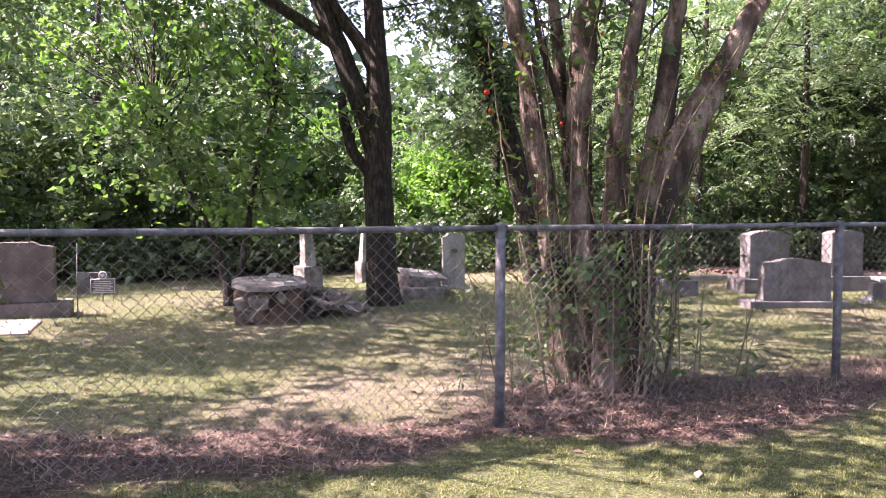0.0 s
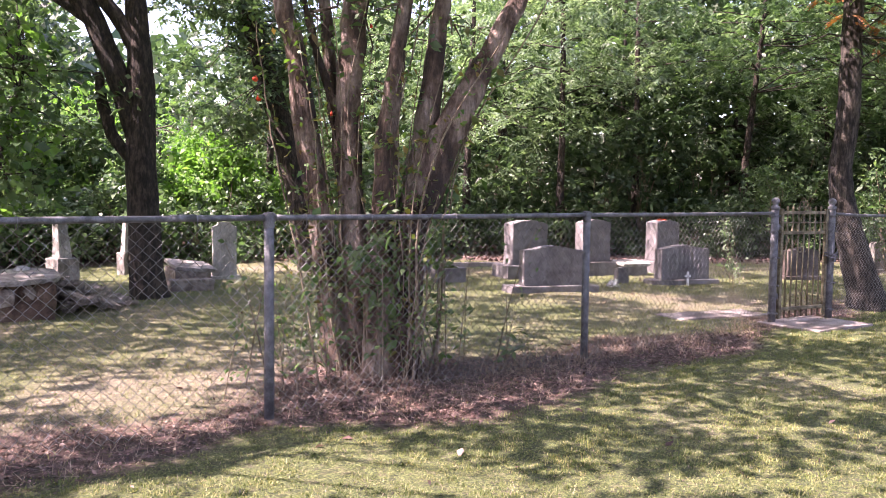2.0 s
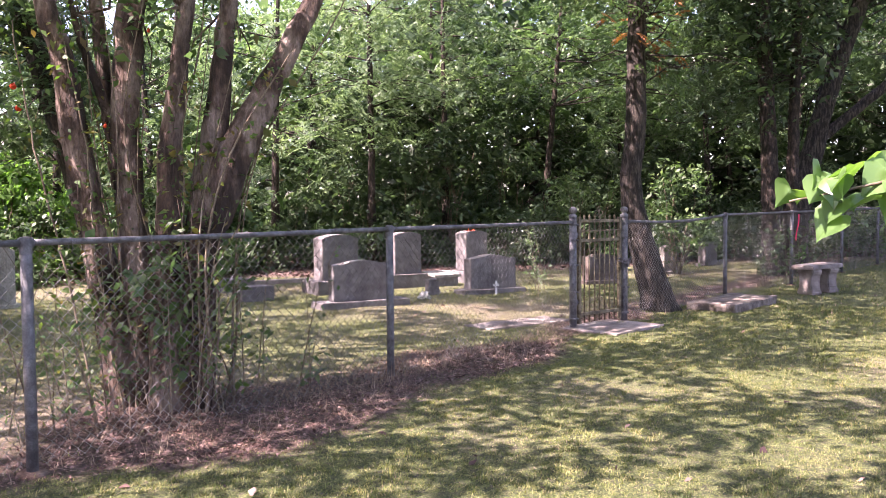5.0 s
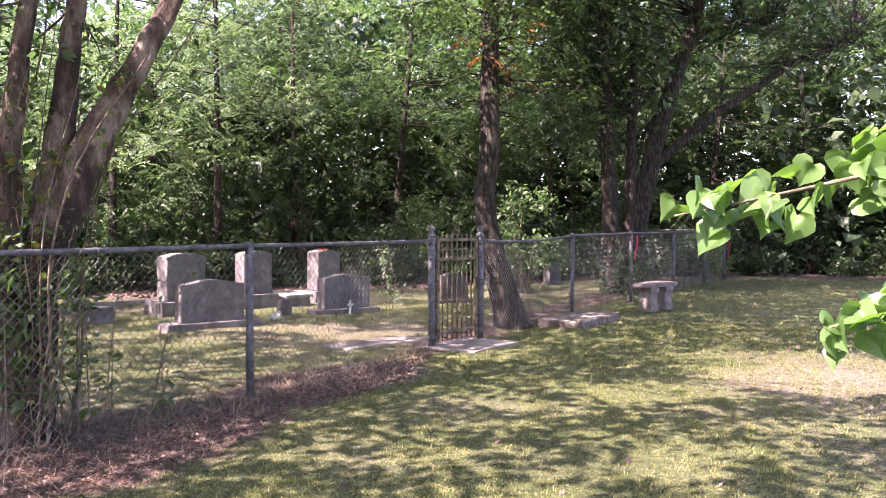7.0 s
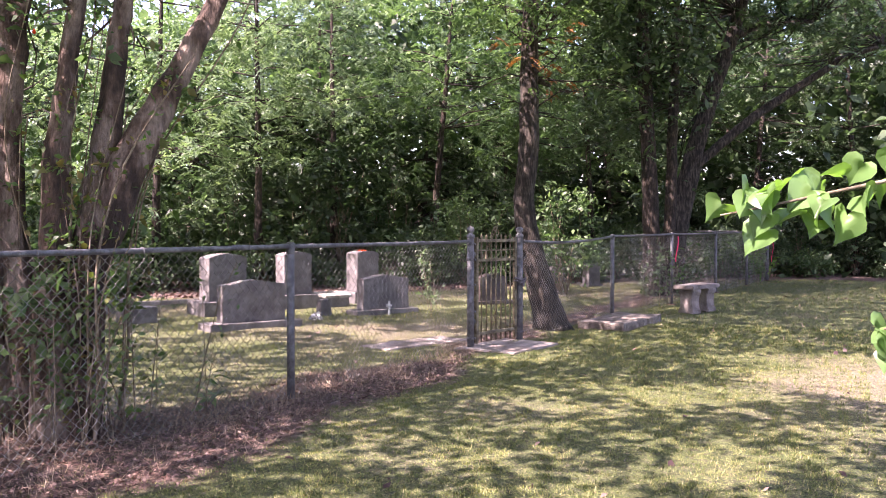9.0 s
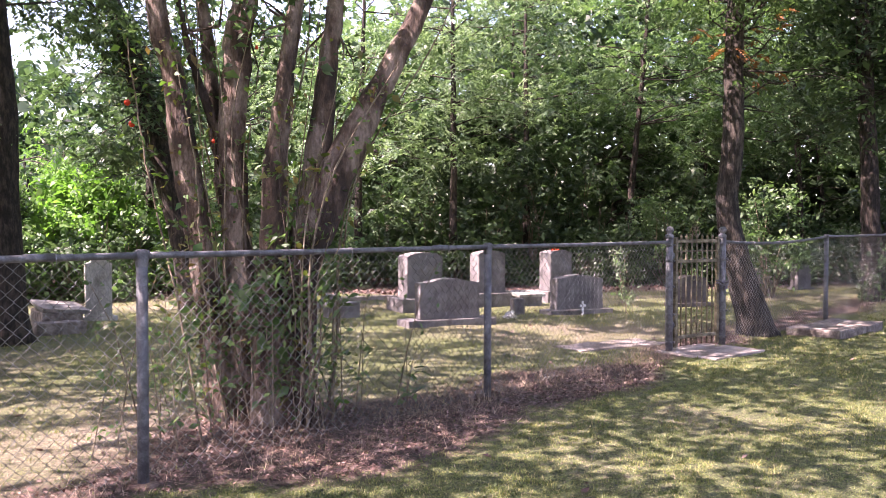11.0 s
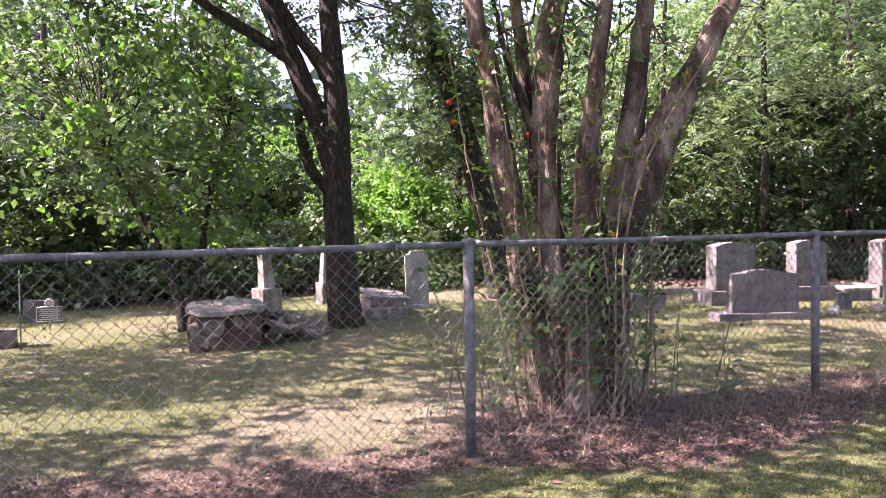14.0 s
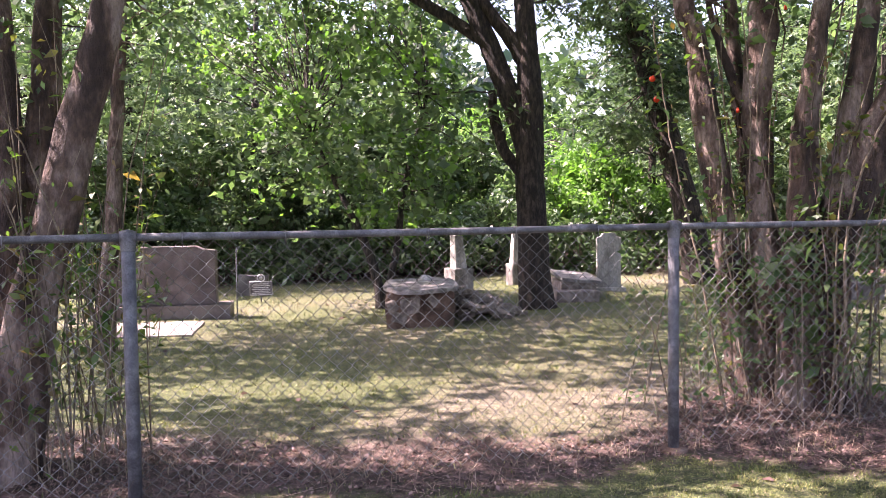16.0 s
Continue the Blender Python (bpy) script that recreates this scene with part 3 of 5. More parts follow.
for x, z in ((GW * 0.5, 1.30), (GW * 0.5, 0.8), (GW * 0.5, 0.3)):
    bits = [tube([(x + 0.03 * math.cos(q) + 0.035 * s, 0.012, z + 0.03 * math.sin(q)) for q in np.linspace(0, 6.28, 11)], 0.006, 5, cap=False) for s in (-1, 1)]
    bits.append(tube([(x + 0.024 * math.cos(q), 0.012, z + 0.045 + 0.024 * math.sin(q)) for q in np.linspace(0, 6.28, 11)], 0.006, 5, cap=False))
    part("scroll", faces_mesh("scroll", *merge(bits), IRON), gate)
for z in (0.3, 1.05):
    part("hinge", faces_mesh("hinge", *merge([tube([(-0.05, 0, z), (0, 0, z)], 0.012, 8), tube([(-0.045, 0, z - 0.03), (-0.045, 0, z + 0.03)], 0.017, 8)]), STEEL), gate)
lock = empty("padlock", (7.0, -0.27, 0.72), 0, "dark steel padlock and chain looped round the gate", "padlock")
part("lock_body", box_bm(0.05, 0.03, 0.055, 0.006), lock, place=pose(0, -0.03, -0.06), mat=BRONZE)
part("chain", faces_mesh("chain", *merge([tube([(0.05 * math.cos(q) - 0.005, 0.07 * math.sin(q) + 0.01, 0.014 * math.sin(3 * q) + dz) for q in np.linspace(0, 6.28, 22)], 0.009, 6, 0.25, 3, False) for dz in (0.0, 0.03)]), BRONZE), lock)
pad = tagged(new("threshold_slab"), "worn concrete threshold slab under the gate", "slab")
pad.matrix_world = pose(6.52, -0.32, -0.05, 0, 0, -8)
part("slab", worn(box_bm(1.0, 0.75, 0.075, 0.012), 0.006, 4, 1, 3), pad, mat=CONCRETE, place=pose(0, 0, 0.0))


# ---------------- gravestones ----------------
def monument(name, place, turn, die, base, mat, label, shape="serp"):
    """A die cut to its top shape on a wider base; die, base: width, depth, height."""
    ob = empty(name, (*place, 0), turn, label, "gravestone")
    w, d, h = die
    bw, bd, bh = base
    if bh > 0:
        part("base", worn(box_bm(bw, bd, bh + 0.04, 0.012), 0.006, 9, w, 3), ob, place=pose(0, 0, -0.04), mat=mat)
    xs = np.linspace(-w / 2, w / 2, 17)
    if shape == "serp":
        top = [h - 0.055 * h / 0.6 * (1 - math.cos(min(1, abs(x) / (w / 2)) * math.pi)) / 2 for x in xs]
    elif shape == "arch":
        top = [h - 0.1 * w * (2 * x / w) ** 2 for x in xs]
    elif shape == "step":
        top = [h if abs(x) < w * 0.36 else h - 0.035 - 0.02 * (abs(x) - w * 0.36) / (w * 0.14) for x in xs]
    elif shape == "tablet":
        top = [h if abs(x) < w * 0.28 else (h - 0.05 if abs(x) < w * 0.42 else h - 0.07) for x in xs]
    else:
        top = [h - 0.01 * math.sin(9 * x + w) for x in xs]
    outline = [(-w / 2, bh), *[(-w / 2 + 0.006, bh + k * (top[0] - bh) / 4) for k in (1, 2, 3)], *zip(xs, top), *[(w / 2 - 0.006, bh + k * (top[-1] - bh) / 4) for k in (3, 2, 1)], (w / 2, bh)]
    bm = profile_bm(outline, d)
    for v in bm.verts:
        v.co += noise.noise_vector(v.co * 11 + Vector((w, h, 0))) * 0.004
    part("die", bm, ob, mat=mat)
    return ob


ROT = -20
monument("gravestone", (7.95, 5.2), ROT, (0.66, 0.34, 0.96), (0.95, 0.6, 0.22), GRANITE, "tall grey granite gravestone on a stepped base", "arch")
monument("gravestone", (9.5, 5.0), ROT, (0.56, 0.3, 0.96), (0.85, 0.5, 0.22), GRANITE, "tall arched grey granite gravestone with a rough base", "arch")
monument("gravestone", (11.0, 4.55), ROT, (0.5, 0.36, 0.95), (0.75, 0.55, 0.2), GRANITE, "tall grey granite gravestone with red flowers on top", "arch")
monument("gravestone", (6.62, 3.5), ROT - 4, (0.92, 0.2, 0.66), (1.34, 0.4, 0.1), GRANITE, "wide serpentine-topped grey granite gravestone on a ledger base", "serp")
monument("gravestone", (9.2, 3.0), ROT - 6, (0.86, 0.22, 0.62), (1.15, 0.36, 0.08), GRANITE, "wide grey granite gravestone with a white cross before it", "serp")
monument("gravestone", (11.6, 2.2), -30, (0.62, 0.2, 0.54), (0.8, 0.34, 0.07), GRANITE_RED, "low brown granite gravestone seen through the gate", "serp")
monument("gravestone", (14.5, 2.0), -25, (0.42, 0.14, 0.58), (0.5, 0.25, 0.05), TABLET, "small weathered upright gravestone under the trees", "arch")
monument("gravestone", (17.1, 2.05), -25, (0.4, 0.22, 0.56), (0.5, 0.3, 0.05), GRANITE, "small grey granite gravestone near the woods", "arch")
big = monument("gravestone", (-2.75, 6.95), -8, (1.27, 0.26, 0.88), (1.62, 0.5, 0.17), GRANITE_RED, "wide brown granite family gravestone on a long base", "step")
part("panel", profile_bm([(-0.44, 0.34), (-0.44, 0.74), (-0.3, 0.79), (0.3, 0.79), (0.44, 0.74), (0.44, 0.34)], 0.012, 0.004), big, "polished recessed panel", pose(0, -0.131, 0), GRANITE_RED)
ledger = tagged(new("grave_ledger"), "pale concrete grave slab before the brown gravestone", "grave slab")
ledger.matrix_world = pose(-2.85, 5.85, 0, 0, 0, -8)
part("slab", worn(box_bm(0.98, 1.15, 0.09, 0.02), 0.014, 4, 2, 4), ledger, mat=CONCRETE, place=pose(0, 0, -0.068))
monument("gravestone", (-1.5, 9.25), -12, (0.46, 0.14, 0.32), (0, 0, 0), GRANITE, "low plain grey stone behind a metal marker", "flat")
monument("gravestone", (3.75, 7.73), -14, (0.38, 0.08, 0.9), (0.5, 0.22, 0.06), MARBLE, "pale weathered marble tablet with a shouldered top", "tablet")

# raised ledger tombs
ledger2 = empty("grave_ledger", (2.95, 7.35, 0), -14, "stone-walled low box grave with a tilted marble lid", "grave slab")
part("wall", worn(box_bm(0.5, 0.9, 0.27, 0.02), 0.02, 6, 5, 4), ledger2, mat=RUBBLE, place=pose(0, 0, -0.03))
part("lid", worn(box_bm(0.6, 1.0, 0.05, 0.01), 0.01, 4, 6, 3), ledger2, "tilted grey stone lid", pose(0.06, 0.05, 0.25, 3, 6, 0), TABLET)
part("step", worn(box_bm(0.6, 0.34, 0.17, 0.02), 0.015, 7, 7, 3), ledger2, place=pose(-0.1, -0.75, -0.02), mat=RUBBLE)

for x, y, w, d, h, t, lab in ((6.38, 5.4, 0.5, 0.3, 0.23, -24, "low rough granite grave marker in the grass"), (7.2, 6.8, 0.55, 0.34, 0.22, -20, "low grey granite marker beside a kerb"),
                              (8.5, 3.65, 0.2, 0.14, 0.25, -20, "small square granite footstone"), (5.0, 6.0, 0.4, 0.25, 0.14, -15, "low pale marker half sunk in grass")):
    st = empty("grave_marker", (x, y, 0), t, lab, "grave marker")
    part("stone", worn(box_bm(w, d, h + 0.05, 0.02), 0.012, 8, x, 3), st, place=pose(0, 0, -0.05), mat=GRANITE)
mid = empty("grave_marker", (10.0, 4.55, 0), -20, "low bench-shaped granite marker with a pale slanted top", "grave marker")
part("stone", worn(box_bm(0.48, 0.4, 0.2, 0.02), 0.01, 8, 3, 3), mid, place=pose(0, 0, -0.03), mat=GRANITE)
part("top", worn(box_bm(0.56, 0.46, 0.05, 0.01), 0.005, 8, 4, 2), mid, "pale slanted top", pose(0, 0, 0.17, 6, 0, 0), MARBLE)
kerb = tagged(new("grave_kerb"), "long low pale kerb edging the plots", "kerb")
kerb.matrix_world = pose(8.3, 7.6, 0, 0, 0, -28)
part("kerb_stone", worn(box_bm(3.4, 0.2, 0.09, 0.015), 0.01, 3, 8, 4), kerb, mat=CONCRETE, place=pose(0, 0, -0.02))
flush = tagged(new("grave_slab"), "flush pale grave slab sunk in grass", "grave slab")
flush.matrix_world = pose(6.35, 0.8, 0, 0, 0, -18)
part("slab", worn(box_bm(1.3, 0.5, 0.07, 0.02), 0.016, 4, 9, 5), flush, mat=CONCRETE, place=pose(0, 0, -0.06))

# white cross, flower on the footing
cross = empty("white_cross", (9.03, 2.78, 0), -22, "small white cross standing before a gravestone", "cross")
part("upright", box_bm(0.034, 0.02, 0.22, 0.004), cross, mat=WHITE)
part("arm", box_bm(0.11, 0.021, 0.034, 0.004), cross, mat=WHITE, place=pose(0, 0, 0.135))
vase = empty("grave_flowers", (7.9, 3.35, 0), 0, "bunch of pale artificial flowers in the grass", "flowers")
part("blossoms", mesh_np("blossoms", *leaf_arrays([(0, 0, 0.08)], 60, 0.05, 0.06, 0.04, 3), WHITE), vase)
wreath = empty("red_flowers", (11.0, 4.55, 0.95), 0, "red artificial flowers on top of a gravestone", "flowers")
part("blossoms", mesh_np("blossoms", *leaf_arrays([(-0.08, 0, 0.005), (0.05, 0, 0.01)], 14, 0.05, 0.04, 0.03, 4, 0.15), PETAL), wreath)

# grave marker sign
sign = empty("marker_sign", (-1.47, 8.3, 0), -10, "small metal grave marker plaque with a round emblem", "sign")
part("stake", faces_mesh("stake", *tube([(0, 0.01, -0.05), (0, 0.01, 0.2)], 0.008, 8), BRONZE), sign)
plate = part("plate", box_bm(0.32, 0.012, 0.2, 0.004), sign, mat=BRONZE, place=pose(0, 0, 0.1))
rim = [(-0.155, 0.005), (0.155, 0.005), (0.155, 0.195), (-0.155, 0.195), (-0.155, 0.005)]
part("rim", faces_mesh("rim", *tube([(x, -0.008, z) for x, z in rim], 0.006, 5), ALUMINIUM), plate)
emb = part("emblem", faces_mesh("emblem", *merge([tube([(0.05 * math.cos(q), 0, 0.345 + 0.05 * math.sin(q)) for q in np.linspace(0, 6.28, 17)], 0.009, 6, cap=False), tube([(0, -0.004, 0.345), (0, 0.006, 0.345)], 0.03, 10)]), ALUMINIUM), sign, "silver ring emblem")
for k in range(6):
    part("text_bar", box_bm(0.26 - 0.05 * (k % 2), 0.004, 0.012, 0), plate, place=pose(0, -0.0085, 0.025 + k * 0.026), mat=ALUMINIUM)
stake = tagged(new("garden_stake"), "thin grey metal stake in the grass", "stake")
part("rod", faces_mesh("rod", *tube([(-1.92, 6.3, -0.05), (-1.915, 6.3, 0.88)], 0.008, 7), STEEL), stake)

# ---------------- brick box tomb and rubble ----------------
tomb = empty("box_tomb", (0.16, 5.62, 0), -16, "collapsing plastered box tomb with a rounded stone lid", "tomb")
bm = worn(box_bm(0.76, 1.4, 0.4, 0.04), 0.05, 4, 12, 6)
part("wall", bm, tomb, place=pose(0, 0, -0.03), mat=PLASTER)
outl = [(math.copysign(abs(math.cos(q)) ** 0.7, math.cos(q)) * 0.44, math.copysign(abs(math.sin(q)) ** 0.7, math.sin(q)) * 0.8) for q in np.linspace(0, 2 * math.pi, 40, endpoint=False)]
bm = profile_bm(outl, 0.05, 0.01)
worn(bm, 0.022, 3, 4)
part("lid", bm, tomb, "lichened stone lid with rounded ends", pose(0, 0, 0.405, 90, 0, 0), TABLET)
part("knob", faces_mesh("knob", *lathe([(0.09, 0.0), (0.085, 0.03), (0.05, 0.055), (0.0, 0.06)]), MARBLE), tomb, place=pose(0.05, 0.5, 0.425))
for k, (x, z, r) in enumerate(((-0.12, 0.22, 0.1), (-0.25, 0.1, 0.08), (0.1, 0.3, 0.06), (-0.36, 0.25, 0.07))):
    part("broken_plaster", worn(box_bm(r * 2, 0.05, r * 1.6, 0.02), 0.03, 9, k, 2), tomb, place=pose(x, -0.71, z - r * 0.6, 0, 20 * k, 0), mat=RUBBLE)
rr = np.random.default_rng(77)
stones = []
for k in range(5):
    s = worn(box_bm(1, 0.75, 0.26, 0.06), 0.1, 2.1, k + 20, 1)
    me = bpy.data.meshes.new("rubble_stone")
    s.to_mesh(me)
    s.free()
    me.materials.append(RUBBLE)
    stones.append(me)
for k in range(120):
    u, v = rr.random() ** 1.2, rr.normal(0, 0.26)
    x, y = 0.56 + 0.85 * u, 5.6 + 0.25 * u + v
    top = max(0.02, 0.42 * (1 - u) * (1 - abs(v) * 1.1))
    z = top * rr.random() ** 0.5
    st = new("rubble_stone", stones[k % 5])
    s = rr.uniform(0.1, 0.24)
    st.matrix_world = pose(x, y, z, rr.uniform(-30, 30), rr.uniform(-30, 30), rr.uniform(0, 360)) @ Matrix.Diagonal((s, s, s, 1))
    tagged(st, "broken brown rubble stone heaped beside the tomb", "stone", "rubble heap")

# leaning broken obelisks
for x, y, lean, h, w, lab in ((1.6, 8.6, -4, 0.9, 0.2, "leaning weathered marble obelisk on a stone plinth"), (2.82, 9.3, 2, 0.88, 0.13, "slim weathered marble column on piled stones")):
    ob = empty("obelisk", (x, y, 0), 12, lab, "gravestone")
    part("plinth", worn(box_bm(w * 1.7, w * 1.7, 0.4, 0.02), 0.015, 7, x, 3), ob, place=pose(0, 0, -0.03), mat=TABLET)
    part("shaft", worn(box_bm(w, w, h - 0.37, 0.012, 2, 0.72), 0.008, 9, y, 3), ob, place=pose(0, 0, 0.365, 0, lean, 0), mat=MARBLE)

# ---------------- slab and bench outside the fence ----------------
slab = tagged(new("stone_slab"), "thick chipped stone slab lying beside the fence", "slab")
slab.matrix_world = pose(9.35, -0.83, 0, 0, 0, -6)
part("slab", worn(box_bm(1.45, 0.66, 0.15, 0.02), 0.03, 3.5, 11, 5), slab, mat=RUBBLE, place=pose(0, 0, -0.05))
bench = empty("garden_bench", (11.75, -1.42, 0), -14, "cast concrete garden bench with curved top on two pedestals", "bench")
outl = [(x, -0.19 - 0.03 * math.cos(x * 3)) for x in np.linspace(-0.5, 0.5, 13)] + [(x, 0.17 - 0.03 * math.cos(x * 3)) for x in np.linspace(0.5, -0.5, 13)]
part("seat", worn(profile_bm(outl, 0.065, 0.014), 0.006, 5, 3), bench, place=pose(0, 0, 0.42, 90, 0, 0), mat=CONCRETE)
leg_out = [(-0.16, 0), (0.16, 0), (0.16, 0.05), (0.125, 0.1), (0.115, 0.2), (0.13, 0.29), (0.16, 0.34), (0.16, 0.388), (-0.16, 0.388), (-0.16, 0.34), (-0.13, 0.29), (-0.115, 0.2), (-0.125, 0.1), (-0.16, 0.05)]
for x in (-0.28, 0.28):
    part("pedestal", worn(profile_bm(leg_out, 0.19, 0.012), 0.004, 8, x), bench, place=pose(x, 0, 0, 0, 0, 72), mat=CONCRETE)


# ---------------- trees ----------------
def leafy(name, centers, per, spread, length, width, seed, mat, **kw):
    return mesh_np(name, *leaf_arrays(centers, per, spread, length, width, seed, **kw), mat)


def tree(name, stems, crowns, bark, label, seed, sides=12, twig=0.02, rough=0.08, twigs_from=0.55, boughs=0):
    """stems: rows of (x, y, z, radius); crowns: (middle, radii, clumps, leaves a clump, spread, length, width, material)."""
    base = stems[0][0]
    ob = empty(name, (base[0], base[1], 0), 0, label, "tree")
    inv = Matrix.Translation((-base[0], -base[1], 0))
    tops = []
    for k, s in enumerate(stems):
        part("trunk" if k == 0 else "limb", stem_mesh(s, bark, 34, sides, rough, seed + k), ob, place=inv)
        q = smooth_path(s, 14)[:, :3]
        tops.append(q[int(14 * twigs_from):])
    tops = np.concatenate(tops)
    for k, (mid_, rad, n, per, spread, ln, wd, mat) in enumerate(crowns):
        if boughs:
            r = np.random.default_rng(seed + 13 * k)
            c = np.repeat(crown_centers(boughs, mid_, rad, seed + 11 * k, 0.45), n // boughs, axis=0)
            c = c + r.normal(0, 1, c.shape) * np.array(rad) * np.array([0.2, 0.2, 0.1])
        else:
            c = crown_centers(n, mid_, rad, seed + 11 * k, 0.35)
        c = c[c[:, 2] > 0.15]
        V, F = twig_tubes(tops, c[:: max(1, n // 28)], twig, 0.004, seed + k)
        part("twig_growth", faces_mesh("twig_growth", V, F, bark), ob, place=inv, kind="stuff")
        leaves = spray_arrays(c, per // 14, 14, spread * 1.5, ln, wd, seed + 31 * k) if boughs else leaf_arrays(c, per, spread, ln, wd, seed + 31 * k)
        part("crown", mesh_np("crown", *leaves, mat), ob, place=inv)
    return ob, tops, inv


# dark forked tree inside the cemetery
oak = tree("oak_tree", [
    [(1.9, 6.19, -0.1, 0.3), (1.88, 6.2, 0.12, 0.235), (1.85, 6.27, 1.05, 0.195), (1.84, 6.32, 1.82, 0.185), (1.88, 6.34, 2.66, 0.161), (1.87, 6.39, 3.34, 0.138), (1.85, 6.45, 4.1, 0.12), (1.8, 6.6, 6.5, 0.07)],
    [(1.84, 6.33, 1.9, 0.12), (1.67, 6.45, 2.66, 0.138), (1.47, 6.59, 3.27, 0.13), (1.18, 6.79, 4.1, 0.115), (0.7, 7.1, 5.6, 0.07)],
    [(1.36, 6.66, 3.5, 0.08), (1.01, 6.86, 3.8, 0.076), (0.67, 7.04, 4.03, 0.069), (0.0, 7.41, 4.56, 0.046), (-1.2, 7.6, 5.2, 0.03)],
    [(1.78, 6.35, 1.7, 0.08), (1.55, 6.48, 2.05, 0.076), (1.46, 6.55, 2.43, 0.069), (1.43, 6.59, 2.85, 0.05)],
    [(1.87, 6.38, 3.1, 0.1), (1.68, 6.49, 3.5, 0.099), (1.42, 6.65, 3.91, 0.092), (1.03, 6.9, 4.71, 0.061), (0.4, 6.2, 6.3, 0.03)]],
    [((3.7, 7.9, 4.5), (1.3, 1.2, 1.2), 75, 45, 0.24, 0.11, 0.05, LEAF_DARK), ((0.4, 8.8, 5.0), (2.4, 1.2, 1.1), 80, 50, 0.28, 0.12, 0.055, LEAF_DARK)],
    BARK_DARK, "dark-barked forked tree with a spreading crown", 101, 14, 0.016, 0.1, 0.55, 10)
tree("leaning_tree", [[(5.75, 8.25, -0.1, 0.29), (5.61, 8.4, 1.08, 0.241), (5.36, 8.6, 2.38, 0.221), (5.16, 8.75, 3.19, 0.2), (4.91, 8.95, 4.39, 0.17), (4.41, 9.31, 6.2, 0.1)]],
     [((4.6, 9.2, 5.0), (1.5, 1.5, 2.0), 90, 45, 0.25, 0.12, 0.055, LEAF_DARK), ((5.1, 8.9, 3.7), (1.2, 1.0, 1.5), 110, 56, 0.24, 0.12, 0.05, LEAF_DARK)], BARK_DARK, "dark leaning tree trunk behind the crape myrtle", 131, 12, 0.015, 0.1, 0.55, 12)

# crape myrtle at the fence
CM = [[(1.11, 0.86, -0.06, 0.12), (1.06, 0.92, 0.68, 0.095), (1.01, 0.97, 1.18, 0.088), (0.93, 1.05, 1.9, 0.097), (0.87, 1.11, 2.4, 0.084), (0.79, 1.18, 2.87, 0.072), (0.6, 1.3, 4.6, 0.035)],
      [(1.24, 0.73, -0.06, 0.12), (1.22, 0.78, 0.77, 0.095), (1.19, 0.84, 1.39, 0.086), (1.18, 0.87, 1.94, 0.084), (1.22, 0.88, 2.36, 0.088), (1.28, 0.87, 2.86, 0.088), (1.6, 0.85, 4.8, 0.035)],
      [(1.3, 1.02, -0.06, 0.07), (1.3, 1.04, 1.09, 0.052), (1.25, 1.11, 1.83, 0.048), (1.21, 1.17, 2.48, 0.044), (1.18, 1.21, 2.92, 0.039), (1.15, 1.5, 4.4, 0.02)],
      [(1.21, 0.52, -0.06, 0.13), (1.27, 0.55, 1.11, 0.097), (1.3, 0.57, 1.59, 0.097), (1.32, 0.57, 1.88, 0.083), (1.4, 0.56, 2.32, 0.063), (1.47, 0.55, 2.81, 0.055), (1.7, 0.5, 4.5, 0.025)],
      [(1.39, 0.48, -0.06, 0.14), (1.46, 0.5, 0.86, 0.108), (1.53, 0.49, 1.39, 0.102), (1.61, 0.48, 1.8, 0.094), (1.69, 0.47, 2.33, 0.07), (1.75, 0.46, 2.82, 0.06), (2.0, 0.4, 4.6, 0.028)],
      [(1.36, 0.45, -0.05, 0.12), (1.42, 0.42, 1.03, 0.113), (1.63, 0.35, 1.63, 0.113), (1.77, 0.29, 1.96, 0.1), (1.92, 0.23, 2.24, 0.08), (2.22, 0.11, 2.84, 0.068), (2.9, -0.1, 4.3, 0.03)],
      [(1.17, 0.9, 1.9, 0.03), (1.08, 1.0, 2.15, 0.028), (0.98, 1.05, 2.5, 0.022), (0.9, 1.2, 3.2, 0.014)]]
crape = tree("crape_myrtle", CM, [((1.4, 0.8, 2.9), (0.75, 0.6, 0.7), 34, 22, 0.13, 0.05, 0.028, LEAF_MID)], BARK_SMOOTH, "multi-trunked crape myrtle with smooth peeling bark", 151, 24, 0.014, 0.17, 0.6)
T0 = [[(-3.34, 0.56, -0.06, 0.14), (-3.23, 0.56, 0.7, 0.115), (-3.14, 0.55, 1.11, 0.1), (-3.05, 0.54, 1.44, 0.096), (-2.94, 0.53, 1.85, 0.09), (-2.85, 0.52, 2.18, 0.084), (-2.68, 0.55, 2.9, 0.045), (-2.7, 0.9, 3.8, 0.02)],
      [(-3.45, 0.8, -0.08, 0.13), (-3.39, 0.82, 0.67, 0.115), (-3.36, 0.85, 1.54, 0.1), (-3.39, 0.9, 2.4, 0.08), (-3.6, 1.0, 4.4, 0.04)],
      [(-3.34, 0.87, -0.08, 0.1), (-3.26, 0.9, 1.1, 0.083), (-3.19, 0.92, 1.83, 0.075), (-3.14, 0.93, 2.42, 0.068), (-2.9, 1.1, 4.4, 0.03)],
      [(-3.6, 0.55, -0.06, 0.12), (-3.72, 0.5, 1.2, 0.1), (-3.95, 0.45, 2.6, 0.07), (-4.3, 0.4, 4.4, 0.03)]]
